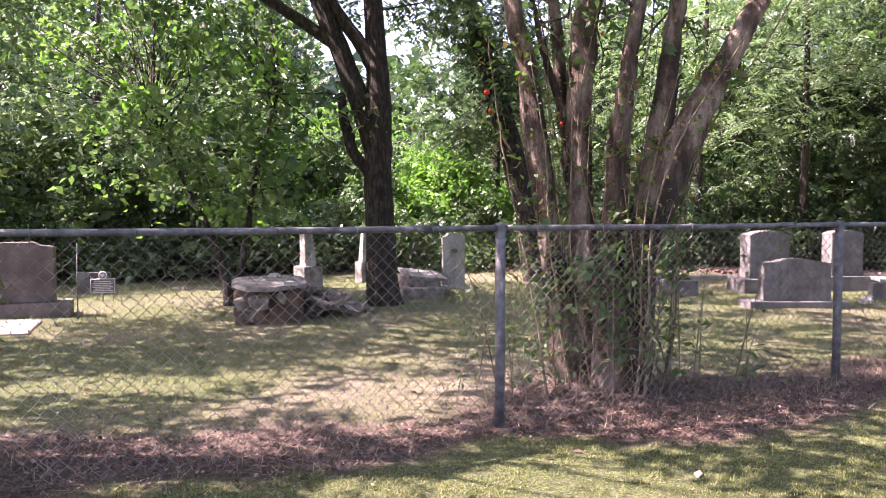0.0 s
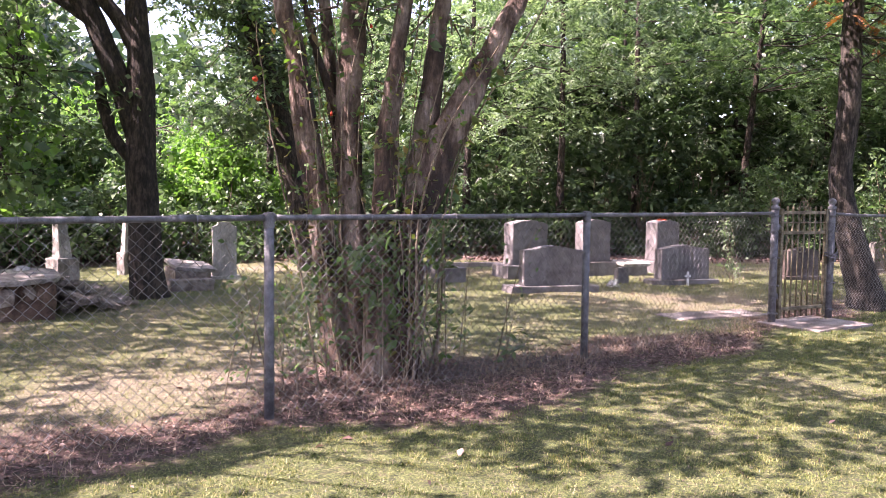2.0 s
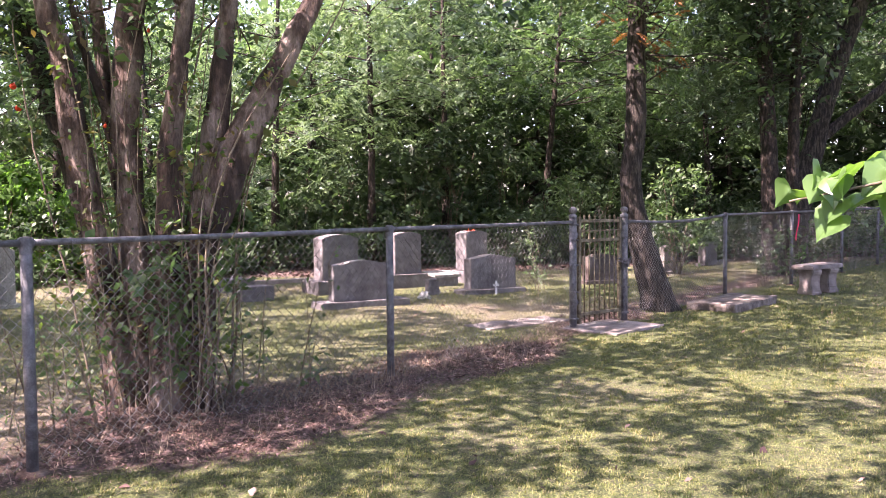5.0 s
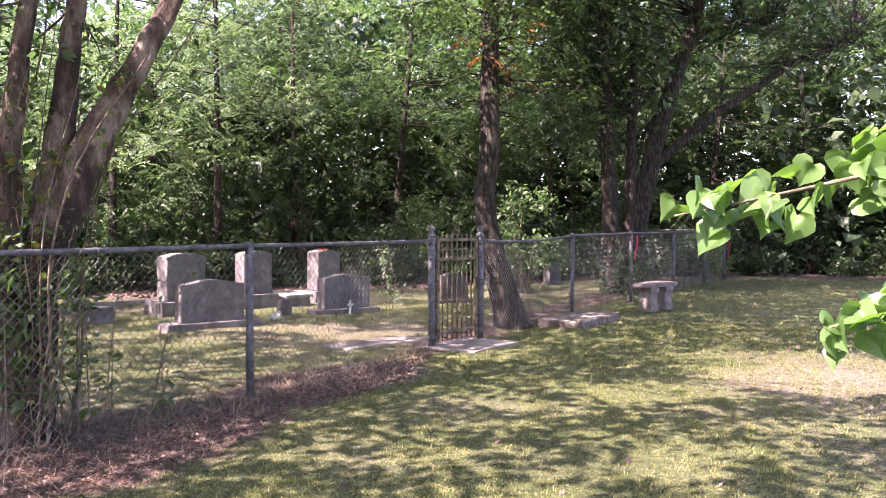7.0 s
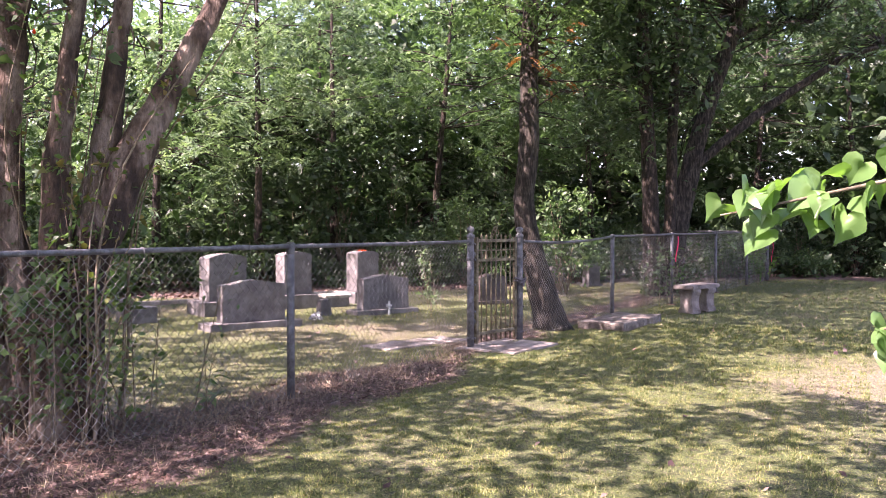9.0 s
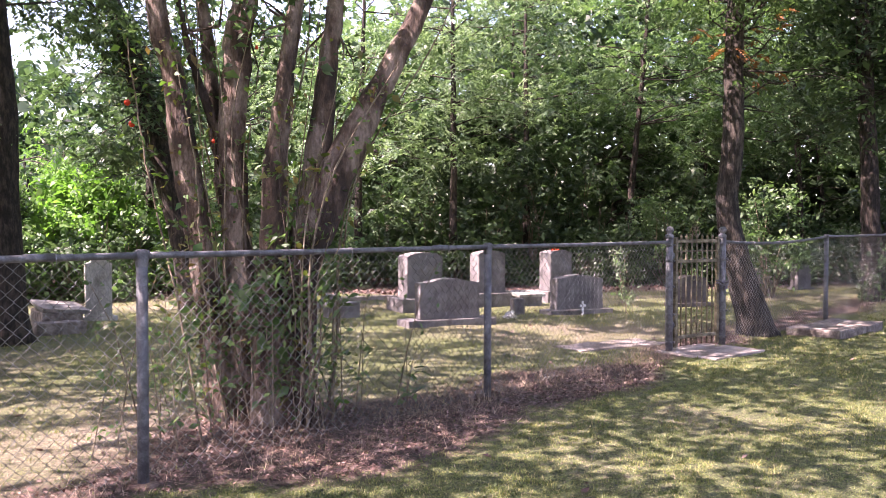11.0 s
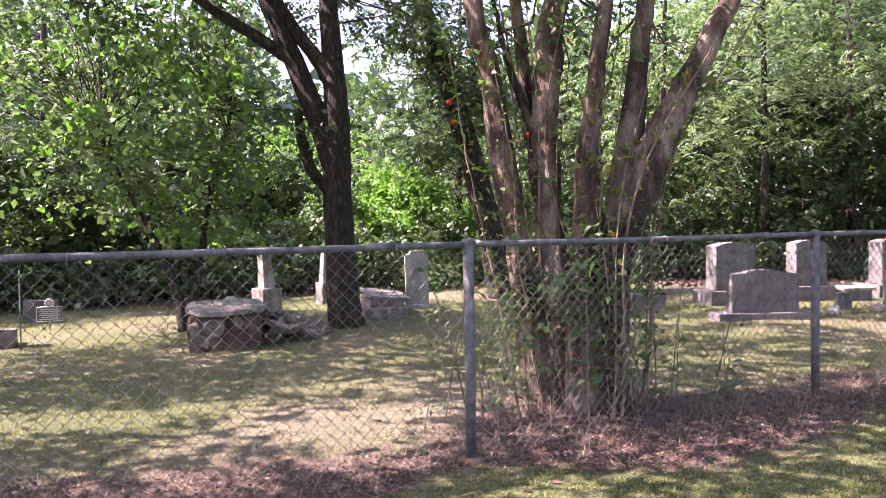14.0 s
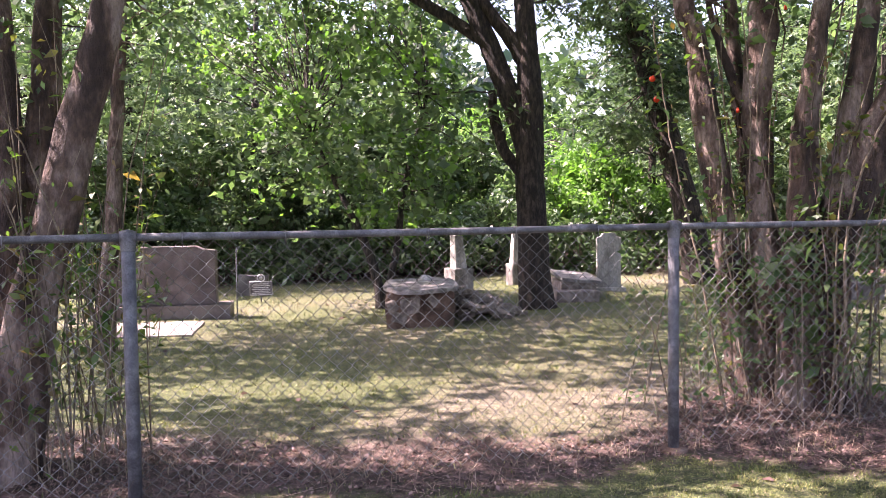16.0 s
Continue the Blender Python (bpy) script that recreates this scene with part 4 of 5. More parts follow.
crape_b = tree("crape_myrtle", T0, [((-3.1, 0.9, 2.7), (0.8, 0.6, 0.8), 60, 22, 0.14, 0.05, 0.028, LEAF_MID)], BARK_SMOOTH, "multi-trunked crape myrtle with thin shoots at its foot", 171, 20, 0.014, 0.12, 0.6)
slim = tree("small_tree", [[(-3.24, 4.5, -0.1, 0.11), (-3.2, 4.52, 0.65, 0.09), (-3.13, 4.53, 1.18, 0.079), (-3.09, 4.56, 1.98, 0.064), (-3.0, 4.7, 3.4, 0.05), (-3.1, 5.4, 5.4, 0.03)]],
     [((-3.1, 4.6, 3.4), (1.2, 1.2, 1.2), 70, 34, 0.2, 0.07, 0.035, LEAF_MID)], BARK_SMOOTH, "slim crape myrtle with shoots inside the fence", 181, 10, 0.01, 0.06)
tree("redbud_tree", [[(-0.01, 6.93, -0.1, 0.09), (-0.05, 6.97, 0.3, 0.068), (-0.13, 7.03, 0.68, 0.06), (-0.28, 7.13, 1.05, 0.05), (-0.5, 7.27, 1.57, 0.035), (-0.9, 7.5, 2.5, 0.02)],
                     [(-0.03, 6.94, 0.05, 0.055), (0.11, 6.9, 0.45, 0.05), (0.19, 6.88, 0.83, 0.05), (0.23, 6.88, 1.28, 0.045), (0.34, 6.86, 1.8, 0.035), (0.6, 6.8, 2.8, 0.02)]],
     [((0.0, 7.1, 2.55), (2.0, 1.4, 1.25), 120, 24, 0.2, 0.1, 0.075, LEAF_MID), ((-0.6, 8.6, 4.1), (2.4, 1.0, 0.9), 80, 24, 0.22, 0.1, 0.075, LEAF_MID), ((-0.2, 7.1, 2.4), (1.9, 1.3, 1.2), 44, 22, 0.2, 0.1, 0.075, LEAF_BRIGHT), ((-0.6, 8.6, 4.0), (2.2, 1.0, 0.9), 30, 22, 0.2, 0.1, 0.075, LEAF_BRIGHT)],
     BARK_GREY, "small redbud tree with broad heart-shaped leaves", 191, 8, 0.012, 0.06, 0.4)
gate_oak = tree("oak_tree", [[(8.52, -0.14, -0.1, 0.3), (8.48, -0.08, 0.15, 0.225), (8.41, 0.06, 0.78, 0.18), (8.34, 0.21, 1.39, 0.153), (8.34, 0.24, 1.77, 0.145), (8.38, 0.18, 2.3, 0.138), (8.41, 0.16, 2.92, 0.13), (8.42, 0.19, 3.68, 0.115), (8.47, 0.16, 5.59, 0.08)]],
     [((8.6, 0.2, 4.9), (1.7, 1.6, 1.5), 140, 44, 0.22, 0.075, 0.035, LEAF_MID), ((8.6, 0.2, 3.6), (1.2, 1.2, 1.0), 60, 30, 0.16, 0.07, 0.03, LEAF_MID), ((8.5, 0.1, 4.2), (0.7, 0.7, 1.0), 14, 40, 0.14, 0.07, 0.035, LEAF_RUST)],
     BARK_GREY, "grey-barked leaning tree beside the gate", 201, 14, 0.014, 0.1, 0.4, 14)
cedar = tree("cedar_tree", [[(15.9, -0.05, -0.1, 0.34), (15.94, -0.1, 1.07, 0.266), (16.1, -0.35, 2.27, 0.217), (16.23, -0.55, 3.24, 0.18), (16.42, -0.86, 4.45, 0.169), (16.64, -1.22, 5.65, 0.157), (16.96, -1.74, 7.83, 0.1)],
                    [(16.14, -0.4, 2.6, 0.11), (16.37, -0.82, 3.0, 0.097), (16.77, -1.57, 3.72, 0.097), (17.29, -2.52, 4.45, 0.084), (17.74, -3.37, 5.05, 0.07), (18.3, -4.4, 5.4, 0.03)],
                    [(16.6, -1.15, 5.41, 0.097), (16.86, -1.65, 5.71, 0.072), (17.42, -2.72, 5.8, 0.04)]],
     # crowns centred at 7 m or more are unseen, added to cast shade
     [((15.8, 0.2, 7.4), (3.0, 2.6, 1.6), 130, 60, 0.3, 0.15, 0.075, LEAF_DARK), ((18.0, -4.6, 5.9), (2.2, 2.4, 1.6), 90, 55, 0.26, 0.12, 0.05, LEAF_DARK), ((19.8, -1.4, 7.0), (2.2, 2.4, 1.3), 70, 60, 0.3, 0.16, 0.08, LEAF_DARK), ((20.6, -4.6, 7.3), (2.0, 2.2, 1.2), 55, 60, 0.3, 0.16, 0.08, LEAF_DARK), ((21.5, -1.0, 5.6), (1.6, 2.2, 1.6), 72, 60, 0.3, 0.14, 0.06, LEAF_DARK), ((17.2, -1.6, 6.5), (2.6, 2.8, 1.8), 130, 45, 0.3, 0.12, 0.05, LEAF_DARK), ((15.6, 0.6, 4.0), (1.3, 1.5, 2.8), 110, 45, 0.25, 0.11, 0.045, LEAF_DARK)], BARK_GREY, "large leaning tree with bare crooked limbs at the wood's edge", 211, 12, 0.02, 0.08, 0.55, 12)
for k, s in enumerate(([(14.73, 0.03, -0.1, 0.18), (14.74, 0.1, 2.56, 0.148), (14.73, 0.23, 4.84, 0.137), (14.71, 0.35, 7.5, 0.09)], [(14.95, -0.2, -0.1, 0.14), (14.95, -0.3, 2.56, 0.103), (15.02, -0.33, 4.84, 0.091), (15.08, -0.36, 7.2, 0.06)])):
    tree("slender_tree", [s], [((14.8, 0.4, 5.8), (1.9, 1.7, 2.4), 90, 50, 0.28, 0.13, 0.06, LEAF_DARK)], BARK_DARK, "slender dark tree trunk behind the fence", 221 + k, 10, 0.015, 0.06)

# trumpet vine on the crape myrtle, with red flowers
vine = empty("trumpet_vine", (0.95, 0.9, 0), 0, "climbing vine with small leaves and red trumpet flowers", "vine")
iv = Matrix.Translation((-0.95, -0.9, 0))
VP = [[(0.75, 0.6, 0, 0.008), (0.72, 0.75, 0.7, 0.008), (0.66, 0.95, 1.4, 0.007), (0.62, 1.1, 2.0, 0.006), (0.6, 1.2, 2.6, 0.004)],
      [(0.95, 0.6, 0, 0.008), (0.86, 0.75, 1.0, 0.007), (0.92, 0.9, 1.8, 0.006), (0.8, 1.0, 2.6, 0.004)],
      [(1.6, 0.3, 0, 0.008), (1.62, 0.32, 0.8, 0.007), (1.8, 0.28, 1.7, 0.006), (2.0, 0.15, 2.4, 0.004)],
      [(1.3, 0.38, 0, 0.008), (1.24, 0.4, 0.7, 0.007), (1.3, 0.42, 1.4, 0.006), (1.36, 0.44, 2.3, 0.004)]]
vc = []
for k, v in enumerate(VP):
    part("vine_stem", stem_mesh(v, TWIG, 20, 5, 0.0, 300 + k), vine, place=iv)
    vc.append(smooth_path(v, 24)[2:, :3])
r4 = np.random.default_rng(304)
for k in range(22):
    q = smooth_path(CM[k % 6], 24)[:, :3] + np.append(r4.normal(0, 0.1, 2) + np.array([0, -0.12]), 0)
    wob = r4.uniform(0, 6.28, 2)
    h = int(r4.integers(9, 20))
    z = q[:h, 2]
    line = np.stack([q[:h, 0] + 0.05 * np.sin(2.4 * z + wob[0]) + 0.03 * r4.normal() * z, q[:h, 1] + 0.04 * np.sin(3.1 * z + wob[1]), z], 1)
    part("vine_stem", faces_mesh("vine_stem", *tube(line, np.linspace(1, 0.4, h) * r4.uniform(0.005, 0.013), 5, 0, k, False), TWIG if k % 3 else BARK_SMOOTH), vine, place=iv)
    vc.append(line[r4.integers(3, h, 5)])
vc = np.concatenate(vc)
part("foliage", leafy("foliage", vc, 10, 0.085, 0.05, 0.026, 305, LEAF_VINE), vine, place=iv)
r5 = np.random.default_rng(306)
low = np.stack([r5.normal(1.22, 0.22, 44), r5.normal(0.4, 0.08, 44), r5.uniform(0.3, 1.4, 44)], 1)
part("foliage", leafy("foliage", low, 11, 0.07, 0.07, 0.035, 307, LEAF_MID), vine, place=iv)
cling = []
for v in CM[:6]:
    q = smooth_path(v, 60)
    for i in r5.integers(6, 46, 16):
        cling.append(q[i, :3] + r5.normal(0, 0.07, 3) + np.array([0.0, -q[i, 3], 0.0]))
part("foliage", leafy("foliage", cling, 5, 0.05, 0.05, 0.027, 309, LEAF_VINE), vine, place=iv)
for k, (x, y, z) in enumerate(((0.61, 1.22, 2.2), (0.63, 1.2, 2.06), (1.28, 0.72, 2.6), (1.02, 0.85, 1.95))):
    fl = [tube([(x, y, z), (x - 0.02, y - 0.03, z - 0.02), (x - 0.035, y - 0.05, z - 0.03)], [0.005, 0.01, 0.022 if k < 2 else 0.012], 8, 0, k)]
    part("flower", faces_mesh("flower", *merge(fl), PETAL), vine, "orange-red trumpet flower", place=iv)


def shoots(name, spots, hmax, seed, label, mat=LEAF_MID, leaves=9, size=0.055):
    """Thin upright suckers with sparse leaves."""
    r = np.random.default_rng(seed)
    x0, y0 = spots[0][0], spots[0][1]
    ob = empty(name, (x0, y0, 0), 0, label, "shoots")
    inv = Matrix.Translation((-x0, -y0, 0))
    cs = []
    for x, y, n, spread in spots:
        for _ in range(n):
            bx, by = x + r.normal(0, spread), y + r.normal(0, spread * 0.6)
            h = hmax * r.uniform(0.45, 1.0)
            lx, ly = r.normal(0, 0.2, 2) * h
            p = [(bx, by, -0.03), (bx + lx * 0.3, by + ly * 0.3, h * 0.4), (bx + lx * 0.6, by + ly * 0.6, h * 0.75), (bx + lx, by + ly, h)]
            part("stalk", faces_mesh("stalk", *tube(p, np.array([0.005, 0.0042, 0.003, 0.0018]) * r.uniform(0.6, 1.3), 5, 0, 0, False), TWIG), ob, place=inv)
            for f in r.uniform(0.2, 1, leaves):
                cs.append((bx + lx * f, by + ly * f, h * f))
    part("foliage", leafy("foliage", cs, 2, 0.04, size, size * 0.45, seed + 1, mat), ob, place=inv)
    return ob


shoots("sucker_shoots", [(0.62, 0.55, 14, 0.2), (1.9, 0.35, 3, 0.14), (2.2, 0.3, 2, 0.15), (1.25, 0.3, 16, 0.22)], 1.4, 401, "thin woody suckers with sparse leaves round the trunk", LEAF_MID, 10, 0.045)
shoots("sucker_shoots", [(-3.05, 0.5, 14, 0.12), (-3.3, 0.45, 8, 0.15), (-2.9, 0.8, 8, 0.12)], 2.3, 403, "thin upright suckers at the foot of a crape myrtle", LEAF_VINE, 12)
shoots("sucker_shoots", [(-2.9, 0.95, 9, 0.08)], 2.6, 404, "leafy yellowing shoots beside the crape myrtle", LEAF_VINE, 20, 0.055)
shoots("sucker_shoots", [(-3.1, 4.45, 14, 0.18)], 1.6, 405, "leafy suckers round a slim trunk", LEAF_MID, 12)
shoots("sapling", [(9.9, 2.5, 5, 0.06)], 1.2, 407, "thin leafy sapling among the graves", LEAF_PALE, 18, 0.07)
shoots("broadleaf_seedling", [(2.3, 0.25, 2, 0.06)], 0.5, 409, "broad-leaved seedling growing against the fence", LEAF_MID, 4, 0.1)
shoots("sapling", [(13.4, -0.55, 10, 0.25), (12.6, -0.4, 6, 0.2)], 1.3, 411, "thin leafy saplings growing through the fence", LEAF_MID, 14, 0.07)
shoots("vine_tangle", [(21.2, -1.2, 16, 0.3)], 1.4, 413, "leafy vines climbing the corner of the fence", LEAF_BRIGHT, 18, 0.1)

# ---------------- woods ----------------
def wood_tree(x, y, h, rad, mat, seed, clumps=150, per=56, ln=0.11, wd=0.044, low=1.3, spread=0.27):
    """Foliage hangs in flat sprays with dark gaps between them."""
    r = np.random.default_rng(seed)
    dx, dy = r.normal(0, 0.25, 2)
    s = [(x, y, -0.1, 0.12), (x + dx * 0.3, y + dy * 0.3, h * 0.3, 0.085), (x + dx, y + dy, h * 0.65, 0.06), (x + dx * 1.5, y + dy * 1.5, h * 0.95, 0.03)]
    return tree("woodland_tree", [s], [((x + dx, y + dy, (h + low) / 2), (rad, rad, (h - low) / 2), clumps, per, spread, ln, wd, mat)], BARK_DARK, "woodland tree with dense green foliage in hanging sprays", seed, 8, 0.02, 0.06, 0.3, 17)


woods = []
# pale leaves on the left trees stand in for hazy sunlight there
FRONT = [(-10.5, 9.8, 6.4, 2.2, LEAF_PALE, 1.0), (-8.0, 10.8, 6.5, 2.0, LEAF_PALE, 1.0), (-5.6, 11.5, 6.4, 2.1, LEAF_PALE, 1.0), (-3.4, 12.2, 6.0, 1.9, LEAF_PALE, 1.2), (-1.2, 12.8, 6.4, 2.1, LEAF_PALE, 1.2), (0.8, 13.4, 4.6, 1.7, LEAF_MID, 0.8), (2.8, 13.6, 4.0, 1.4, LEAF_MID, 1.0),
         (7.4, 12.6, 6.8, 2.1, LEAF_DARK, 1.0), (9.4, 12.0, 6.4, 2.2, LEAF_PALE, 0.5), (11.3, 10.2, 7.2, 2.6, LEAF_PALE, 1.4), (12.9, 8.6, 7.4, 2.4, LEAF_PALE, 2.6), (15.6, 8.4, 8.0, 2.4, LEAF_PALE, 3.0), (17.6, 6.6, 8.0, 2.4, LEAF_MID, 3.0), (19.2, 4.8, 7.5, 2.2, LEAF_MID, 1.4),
         (20.8, 3.2, 7.5, 2.1, LEAF_DARK, 2.4), (22.8, 1.6, 8.0, 2.2, LEAF_DARK, 2.6), (24.6, -0.6, 8.0, 2.3, LEAF_DARK, 2.0), (25.4, -3.4, 8.5, 2.6, LEAF_DARK, 1.4), (25.8, -6.4, 8.5, 2.6, LEAF_DARK, 1.2), (26.0, -9.5, 8.5, 2.5, LEAF_MID, 1.2), (26, -13, 8, 2.4, LEAF_MID, 1.0)]
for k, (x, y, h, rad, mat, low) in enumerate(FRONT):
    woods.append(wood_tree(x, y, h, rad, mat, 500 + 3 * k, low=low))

# unseen high canopy added to cast dappled shade: leaf clumps with openings between them, carried by the trees below
OPEN_INSIDE = [(-1.0, 7.3, 1.3, 0.7, -27), (0.3, 2.3, 0.7, 0.36, -27), (-1.9, 2.4, 1.0, 0.45, -27), (-0.9, 2.1, 0.75, 0.3, -27), (0.2, 1.3, 0.45, 0.3, -27), (-0.3, 0.65, 0.5, 0.6, -27), (-0.8, 1.2, 0.32, 0.28, -27), (-1.4, 0.6, 0.33, 0.25, -27), (-1.9, 0.3, 0.22, 0.16, -27), (-1.1, -0.1, 0.3, 0.2, -27), (-2.2, -0.1, 0.22, 0.18, -27),
               (-2.7, 5.8, 0.8, 0.7, -8), (4.0, 7.4, 0.9, 0.6, -14), (0.3, 5.5, 0.3, 0.3, 0), (1.0, 0.75, 0.22, 0.22, 0)]
OPEN_GRAVES = [(3.7, 1.6, 0.85, 0.35, -27), (5.7, 4.2, 0.75, 0.7, -27), (5.4, 2.7, 0.6, 0.4, -40), (5.1, 1.5, 0.45, 0.3, -27), (7.1, 2.5, 1.0, 0.5, -54), (6.9, 1.1, 0.8, 0.45, -54), (3.8, 0.8, 0.3, 0.3, -54), (8.6, 5.1, 3.0, 1.2, -20), (10.5, 2.6, 1.2, 0.6, -20), (13.5, 2.6, 1.6, 0.6, -20), (15.3, 0.9, 1.0, 0.7, -20), (16.0, 3.4, 1.3, 0.8, -20)]
OPEN_LAWN = [(-0.5, -0.8, 0.5, 0.36, -27), (0.1, -0.95, 0.55, 0.3, -40), (-0.15, -1.4, 0.75, 0.4, -40), (0.45, -1.85, 0.35, 0.28, -46), (1.8, -1.4, 0.2, 0.18, -46), (2.0, -1.95, 0.45, 0.25, -46), (1.15, -2.4, 0.36, 0.3, -46), (3.8, -1.95, 0.5, 0.24, -46), (2.9, -1.9, 0.3, 0.2, -46), (1.6, -2.8, 0.36, 0.34, -46)]
OPEN_FAR = [(4.7, -2.8, 0.75, 0.5, -58), (2.5, -3.4, 0.36, 0.36, -54), (3.1, -3.3, 0.45, 0.2, -54), (5.9, -0.7, 0.42, 0.36, -54), (6.5, -4.0, 1.1, 1.3, -67), (6.9, -2.9, 0.6, 0.4, -60), (5.7, -3.3, 0.5, 0.5, -67), (3.9, -4.2, 0.55, 0.3, -67), (3.0, -3.9, 0.35, 0.25, -67), (11.6, -1.4, 1.3, 0.9, -30), (1.8, -4.6, 1.1, 0.6, -35), (6.4, -1.0, 0.3, 0.3, -67)]


def openness(x, y):
    """How open the canopy is towards the sun above a point of the ground."""
    out = np.zeros_like(x)
    for cx, cy, ra, rb_, deg in OPEN_INSIDE + OPEN_GRAVES + OPEN_LAWN + OPEN_FAR:
        q = radians(deg)
        u, v = (x - cx) * math.cos(q) + (y - cy) * math.sin(q), (y - cy) * math.cos(q) - (x - cx) * math.sin(q)
        out = np.maximum(out, 1.3 - 0.8 * np.sqrt((u / ra) ** 2 + (v / rb_) ** 2))
    return out


rc = np.random.default_rng(640)
# clumps are kept only where the ground below should be shaded
ux, uy = [q.ravel() for q in np.meshgrid(np.arange(-7.5, 24, 0.25), np.arange(-9.5, 9.6, 0.25))]
ux, uy = ux + rc.uniform(-0.12, 0.12, len(ux)), uy + rc.uniform(-0.12, 0.12, len(uy))
closed = (openness(ux, uy) + 0.16 * lowfreq(ux, uy, 5.0, 641) + rc.normal(0, 0.08, len(ux)) < 0.5) & (rc.random(len(ux)) < 0.95)
closed &= uy < np.interp(ux, [-5, 3.5, 5, 9, 11, 13, 17, 20, 23], [6.2, 6.0, 7.8, 6.8, 5.0, 5.0, 5.6, 4.5, 2.0])
ragged = lowfreq(ux, uy, 0.9, 643) + 0.4 * lowfreq(ux, uy, 2.6, 644)
closed &= (ux > -5.6 + ragged) & (uy > -7.8 + ragged * 1.2)
ux, uy = ux[closed], uy[closed]
uz = 4.8 + 0.4 * lowfreq(ux, uy, 0.9, 642) + rc.normal(0, 0.12, len(ux))
for _ in range(4):
    cx, cy = ux + SUN_TO.x / SUN_TO.z * uz, uy + SUN_TO.y / SUN_TO.z * uz
    uz = np.maximum(uz, 1.9 + 0.3 * np.hypot(cx + 2.4, cy + 4.2))
clumps = np.stack([ux + SUN_TO.x / SUN_TO.z * uz, uy + SUN_TO.y / SUN_TO.z * uz, uz], 1)
carriers = [crape, crape_b, slim, oak, gate_oak, cedar] + woods
near = np.argmin([np.min(np.linalg.norm(clumps[:, None, :2] - tops[None, :, :2], axis=2), axis=1) for _, tops, _ in carriers], axis=0)
for k, (ob, tops, inv) in enumerate(carriers):
    c = clumps[near == k]
    if len(c) > 8:
        part("twig_growth", faces_mesh("twig_growth", *twig_tubes(tops[tops[:, 2] > 2.8], c[::16], 0.014, 0.005, 650 + k, 5), BARK_GREY), ob, place=inv, kind="stuff")
        part("crown", leafy("crown", c, 30, 0.16, 0.12, 0.07, 660 + k, LEAF_MID), ob, place=inv)
for k, (x, y, h) in enumerate(((4.6, 15.5, 3.4), (6.2, 15.0, 3.0), (7.6, 16.5, 3.8), (5.2, 17.5, 4.2), (3.6, 16.8, 3.6), (6.6, 18.5, 4.4))):
    wood_tree(x, y, h, 1.4, LEAF_BRIGHT, 600 + 3 * k, 85, 70, 0.11, 0.045, 0.2, 0.24)
BACK = [(-14, 13, 7.5), (-10, 15.5, 7.5), (-6, 16.5, 7.5), (-2, 17.5, 7.3), (1.2, 18, 7.5), (10.2, 17.5, 7), (12.5, 15.5, 10), (15.5, 13, 10), (18.5, 11, 10), (21, 8.5, 10), (23.5, 6.5, 10), (26, 4, 11), (28.5, 0.5, 11), (29.5, -4, 11), (30, -8.5, 11), (30, -13, 11), (4.5, 24, 7.2), (9, 24, 6)]
for k, (x, y, h) in enumerate(BACK):
    wood_tree(x, y, h * (0.86 if x > 14 else 0.78), 3.0, LEAF_MID if k % 2 else LEAF_DARK, 700 + 3 * k, 119, 56, 0.19, 0.085, 0.8, 0.37)


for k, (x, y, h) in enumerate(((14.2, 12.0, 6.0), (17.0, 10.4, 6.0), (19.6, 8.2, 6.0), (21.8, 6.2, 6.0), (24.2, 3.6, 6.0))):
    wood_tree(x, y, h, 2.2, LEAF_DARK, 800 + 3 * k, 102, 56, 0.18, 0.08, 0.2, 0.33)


def shrub(x, y, h, rad, mat, seed, per=34, ln=0.11, wd=0.055):
    ob = empty("shrub", (x, y, 0), 0, "dense leafy shrub at the edge of the woods", "shrub", "woodland shrubs")
    c = crown_centers(44, (0, 0, h * 0.5), (rad, rad, h * 0.52), seed, 0.5, -0.7)
    c = c[c[:, 2] > 0.08]
    part("twig_growth", faces_mesh("twig_growth", *twig_tubes([(0, 0, 0), (0.1, 0.05, 0), (-0.1, 0.05, 0)], c[:14], 0.014, 0.004, seed), TWIG), ob, kind="stuff")
    part("foliage", leafy("foliage", c, per, 0.16, ln, wd, seed + 1, mat), ob)
    return ob


for k, (x, y, h, rad) in enumerate(((14.3, 1.7, 2.3, 0.7), (16.2, 4.8, 2.4, 1.1))):
    shrub(x, y, h, rad, LEAF_MID, 950 + 3 * k, 50, 0.09, 0.04)

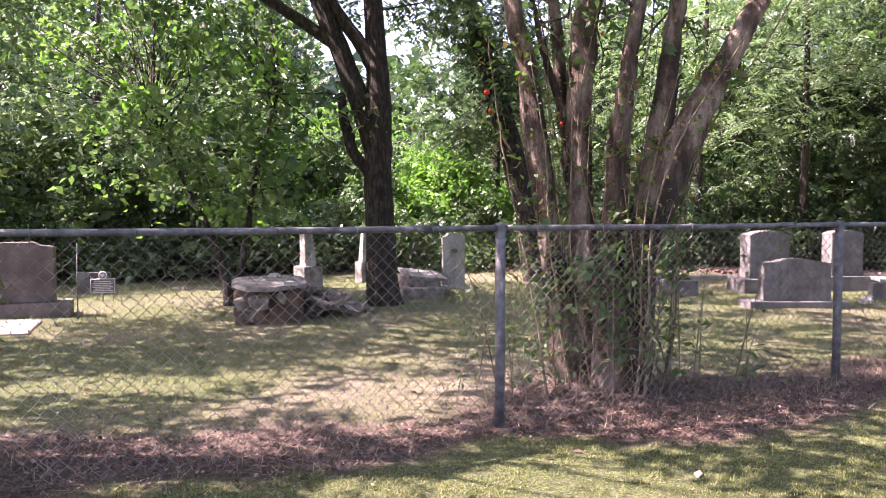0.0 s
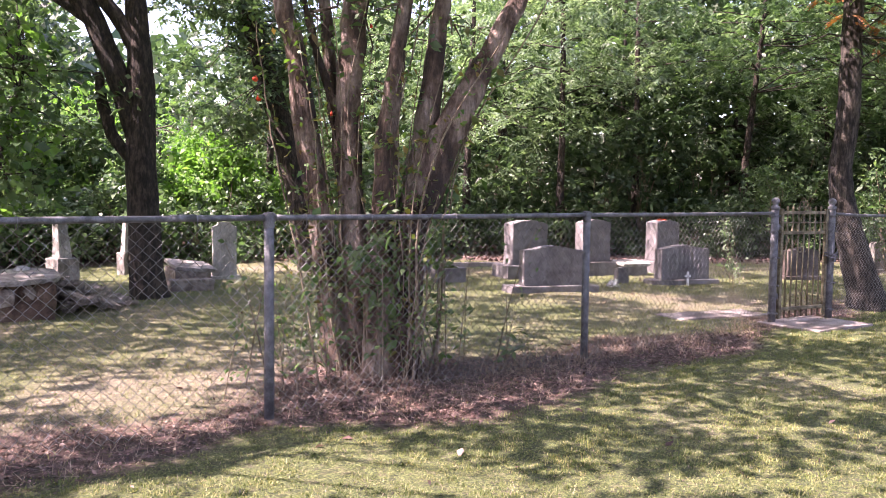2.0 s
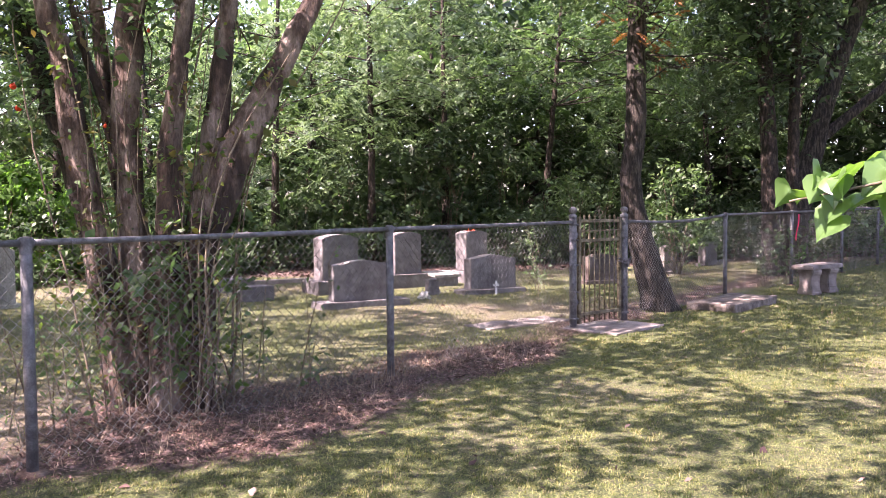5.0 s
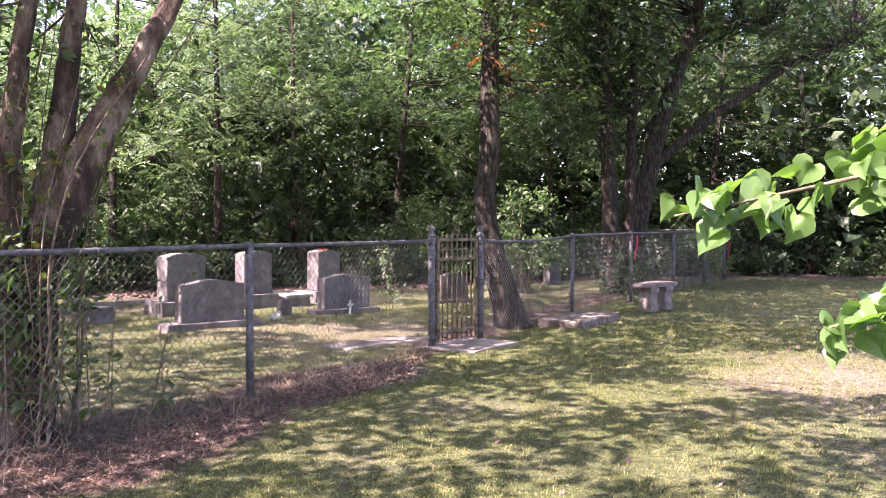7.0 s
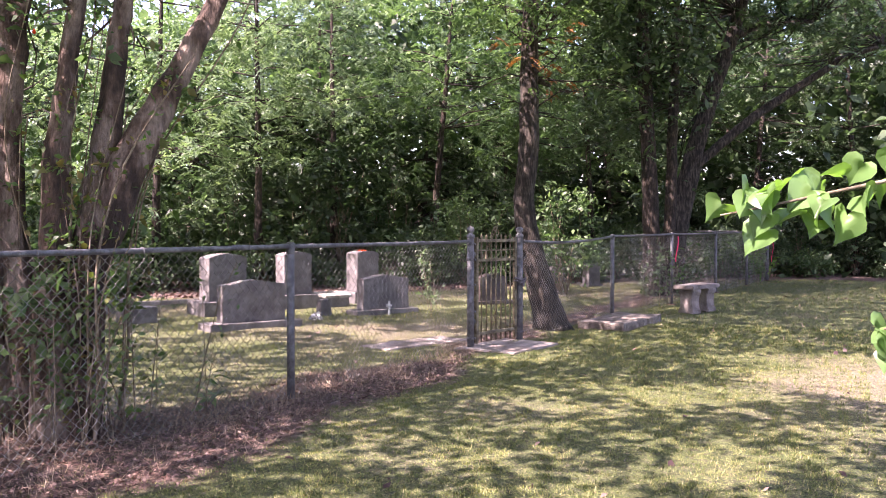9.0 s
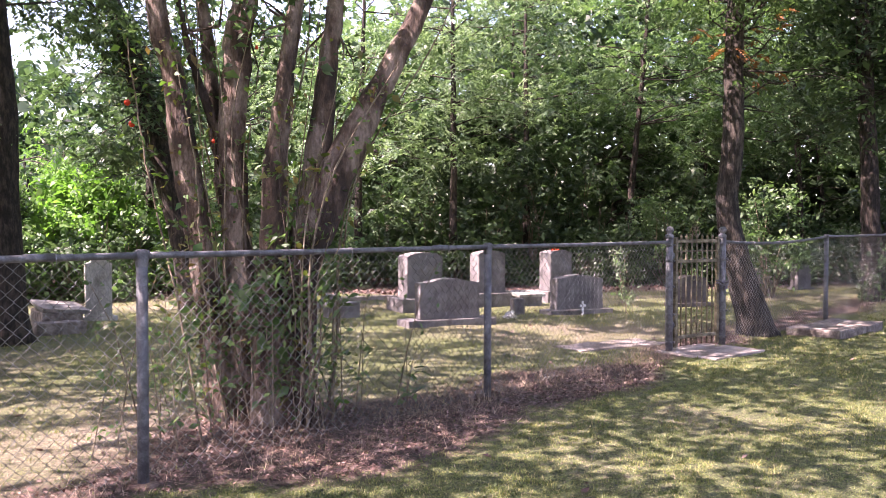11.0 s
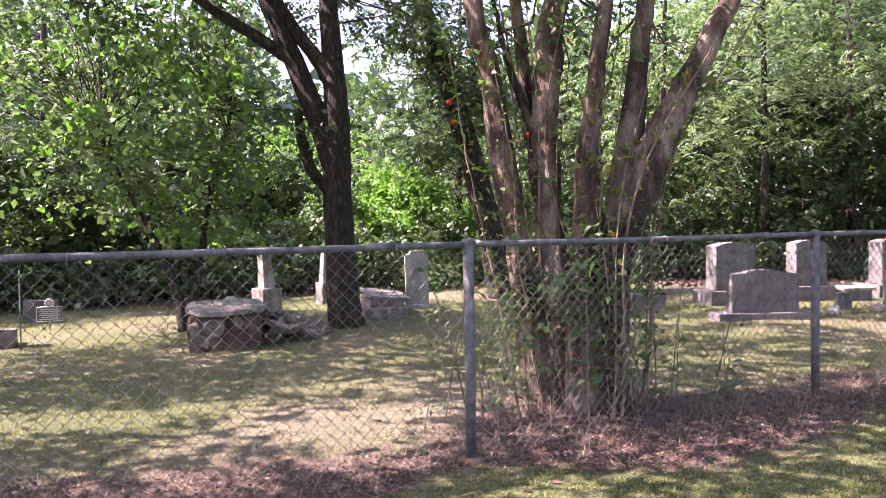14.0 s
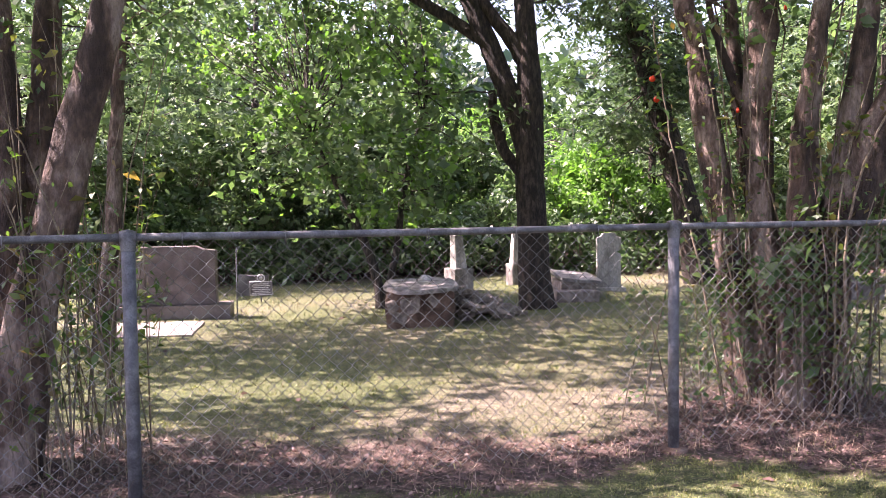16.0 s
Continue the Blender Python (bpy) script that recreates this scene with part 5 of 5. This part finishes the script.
r9 = np.random.default_rng(900)
k = 0
for s in np.linspace(0, 1, 58):
    ex = np.interp(s, [0, 0.3, 0.5, 0.72, 0.9, 1.0], [-11, 0, 8, 16.5, 23.2, 24.2])
    ey = float(np.interp(ex, EDGE_X, EDGE_Y)) if ex < 23 else np.interp(s, [0.88, 1.0], [-2.0, -11])
    ox, oy = (0.5, 0.6) if ex < 20 else (0.9, 0.2)
    for row in (0, 1, 2):
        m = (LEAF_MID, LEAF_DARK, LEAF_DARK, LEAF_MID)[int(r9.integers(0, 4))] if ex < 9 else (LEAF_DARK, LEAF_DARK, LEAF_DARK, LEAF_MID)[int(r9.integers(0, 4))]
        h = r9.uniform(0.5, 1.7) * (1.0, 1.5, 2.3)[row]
        # lighter leaf colour on the left imitates a better lit understory
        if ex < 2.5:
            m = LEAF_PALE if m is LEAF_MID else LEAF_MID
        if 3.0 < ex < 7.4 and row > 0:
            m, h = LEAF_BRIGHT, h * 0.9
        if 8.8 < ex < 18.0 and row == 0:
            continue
        # dark leaf colour stands in for the deep shade behind the graves
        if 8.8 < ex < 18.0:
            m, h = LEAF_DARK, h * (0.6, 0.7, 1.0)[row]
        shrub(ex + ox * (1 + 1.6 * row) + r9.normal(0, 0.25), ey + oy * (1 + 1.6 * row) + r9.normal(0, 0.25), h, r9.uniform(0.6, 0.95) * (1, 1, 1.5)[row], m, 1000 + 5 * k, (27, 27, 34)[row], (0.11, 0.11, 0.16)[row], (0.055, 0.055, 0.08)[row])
        k += 1

# deep woods behind, past counting
ang = np.r_[r9.uniform(radians(-25), radians(115), 3200), r9.uniform(radians(115), radians(335), 700)]
dist = r9.uniform(27, 38, len(ang))
far_z = np.where(ang < 0.75, 10.0, 8.8) * r9.random(len(ang)) ** np.where(ang < 0.75, 1.1, 1.6)
far = np.stack([-2 + np.cos(ang) * dist, -4 + np.sin(ang) * dist, (0.2 + far_z) * np.where(np.abs(ang - 1.14) < 0.13, 0.75, 1.0)], 1)
stuff("far_woods", [leaf_arrays(far, 46, 0.75, 0.36, 0.22, 910)], LEAF_DARK, "deep green woods behind the cemetery", "woods")

# pink survey tape
for k, (x, y, z, h) in enumerate(((13.06, -0.79, 1.22, 0.45), (21.34, -1.5, 1.0, 0.5))):
    tp = tagged(new("survey_tape"), "pink plastic tape tied to the fence", "tape")
    w = [(x + 0.015 * math.sin(5 * f), y - 0.02 - 0.02 * math.sin(4 * f + 1), z - h * f) for f in np.linspace(0, 1, 9)]
    V = [p for q in w for p in ((q[0] - 0.022, q[1], q[2]), (q[0] + 0.022, q[1] - 0.01, q[2]), (q[0] + 0.022, q[1] - 0.008, q[2]), (q[0] - 0.022, q[1] + 0.002, q[2]))]
    F = [(4 * i + a, 4 * i + c, 4 * i + 4 + c, 4 * i + 4 + a) for i in range(8) for a, c in ((0, 1), (1, 2), (2, 3), (3, 0))]
    part("strip", faces_mesh("strip", V, F, RIBBON), tp)

# ---------------- near redbud branch with heart-shaped leaves ----------------
def heart(L, seed):
    r = np.random.default_rng(seed)
    n = 18
    pts = []
    for q in np.linspace(0, 2 * math.pi, n, endpoint=False):
        x = 0.5 * math.sin(q) ** 3 * 1.05
        y = (13 * math.cos(q) - 4.5 * math.cos(2 * q) - 2 * math.cos(3 * q) - math.cos(4 * q)) / 30
        pts.append((x * L, -(y - 0.2) * L))
    curl, fold = r.uniform(0.2, 0.6), r.uniform(0.15, 0.45)
    def lift(x, y):
        return fold * abs(x) - curl * (y / L) ** 2 * L + 0.03 * L * math.sin(14 * y / L + 9 * abs(x) / L)
    V, F = [], []
    for ringk in (1.0, 0.55):
        V += [(x * ringk, y * ringk, lift(x * ringk, y * ringk)) for x, y in pts]
    V.append((0, 0, lift(0, 0)))
    for j in range(n):
        m = (j + 1) % n
        F += [(j, m, n + m, n + j), (n + j, n + m, 2 * n)]
    return faces_mesh("leaf", V, F, LEAF_NEAR)


branch = empty("redbud_branch", (2.6, -5.2, 0), 0, "overhanging redbud branch with bright heart-shaped leaves", "branch")
bi = Matrix.Translation((-2.6, 5.2, 0))
BR = [[(3.4, -5.9, -0.1, 0.07), (3.3, -5.8, 1.0, 0.06), (2.9, -5.5, 1.7, 0.04), (1.9, -5.0, 1.75, 0.02), (1.0, -4.35, 1.55, 0.01), (0.72, -3.95, 1.45, 0.006), (0.57, -3.6, 1.37, 0.003)],
      [(3.3, -5.8, 0.9, 0.04), (2.2, -5.2, 1.15, 0.02), (1.3, -4.5, 1.1, 0.01), (0.8, -4.08, 1.0, 0.004)],
      [(1.9, -5.0, 1.75, 0.015), (1.2, -4.55, 1.7, 0.008), (0.84, -4.2, 1.56, 0.004)]]
hearts = [heart(0.1, i) for i in range(6)]
for i, s in enumerate(BR):
    part("twig", stem_mesh(s, TWIG, 30, 7, 0.02, 950 + i), branch, place=bi)
rb = np.random.default_rng(960)
for i, (s, n, a) in enumerate(((BR[0], 95, 0.54), (BR[1], 46, 0.7), (BR[2], 95, 0.3))):
    q = smooth_path(s, 120)[:, :3]
    for _ in range(n):
        f = a + (1 - a) * rb.random() ** 0.8
        p = q[min(119, int(f * 119))] + rb.normal(0, 1, 3) * np.array([0.06, 0.07, 0.055]) * (1.25 - 0.5 * f)
        k = rb.uniform(0.95, 1.65) * (1.15 - 0.3 * f)
        part("leaf", hearts[int(rb.integers(0, 6))], branch, place=bi @ pose(*p, rb.normal(-45, 28), rb.normal(0, 30), rb.normal(20, 75)) @ Matrix.Diagonal((k, k, k, 1)))
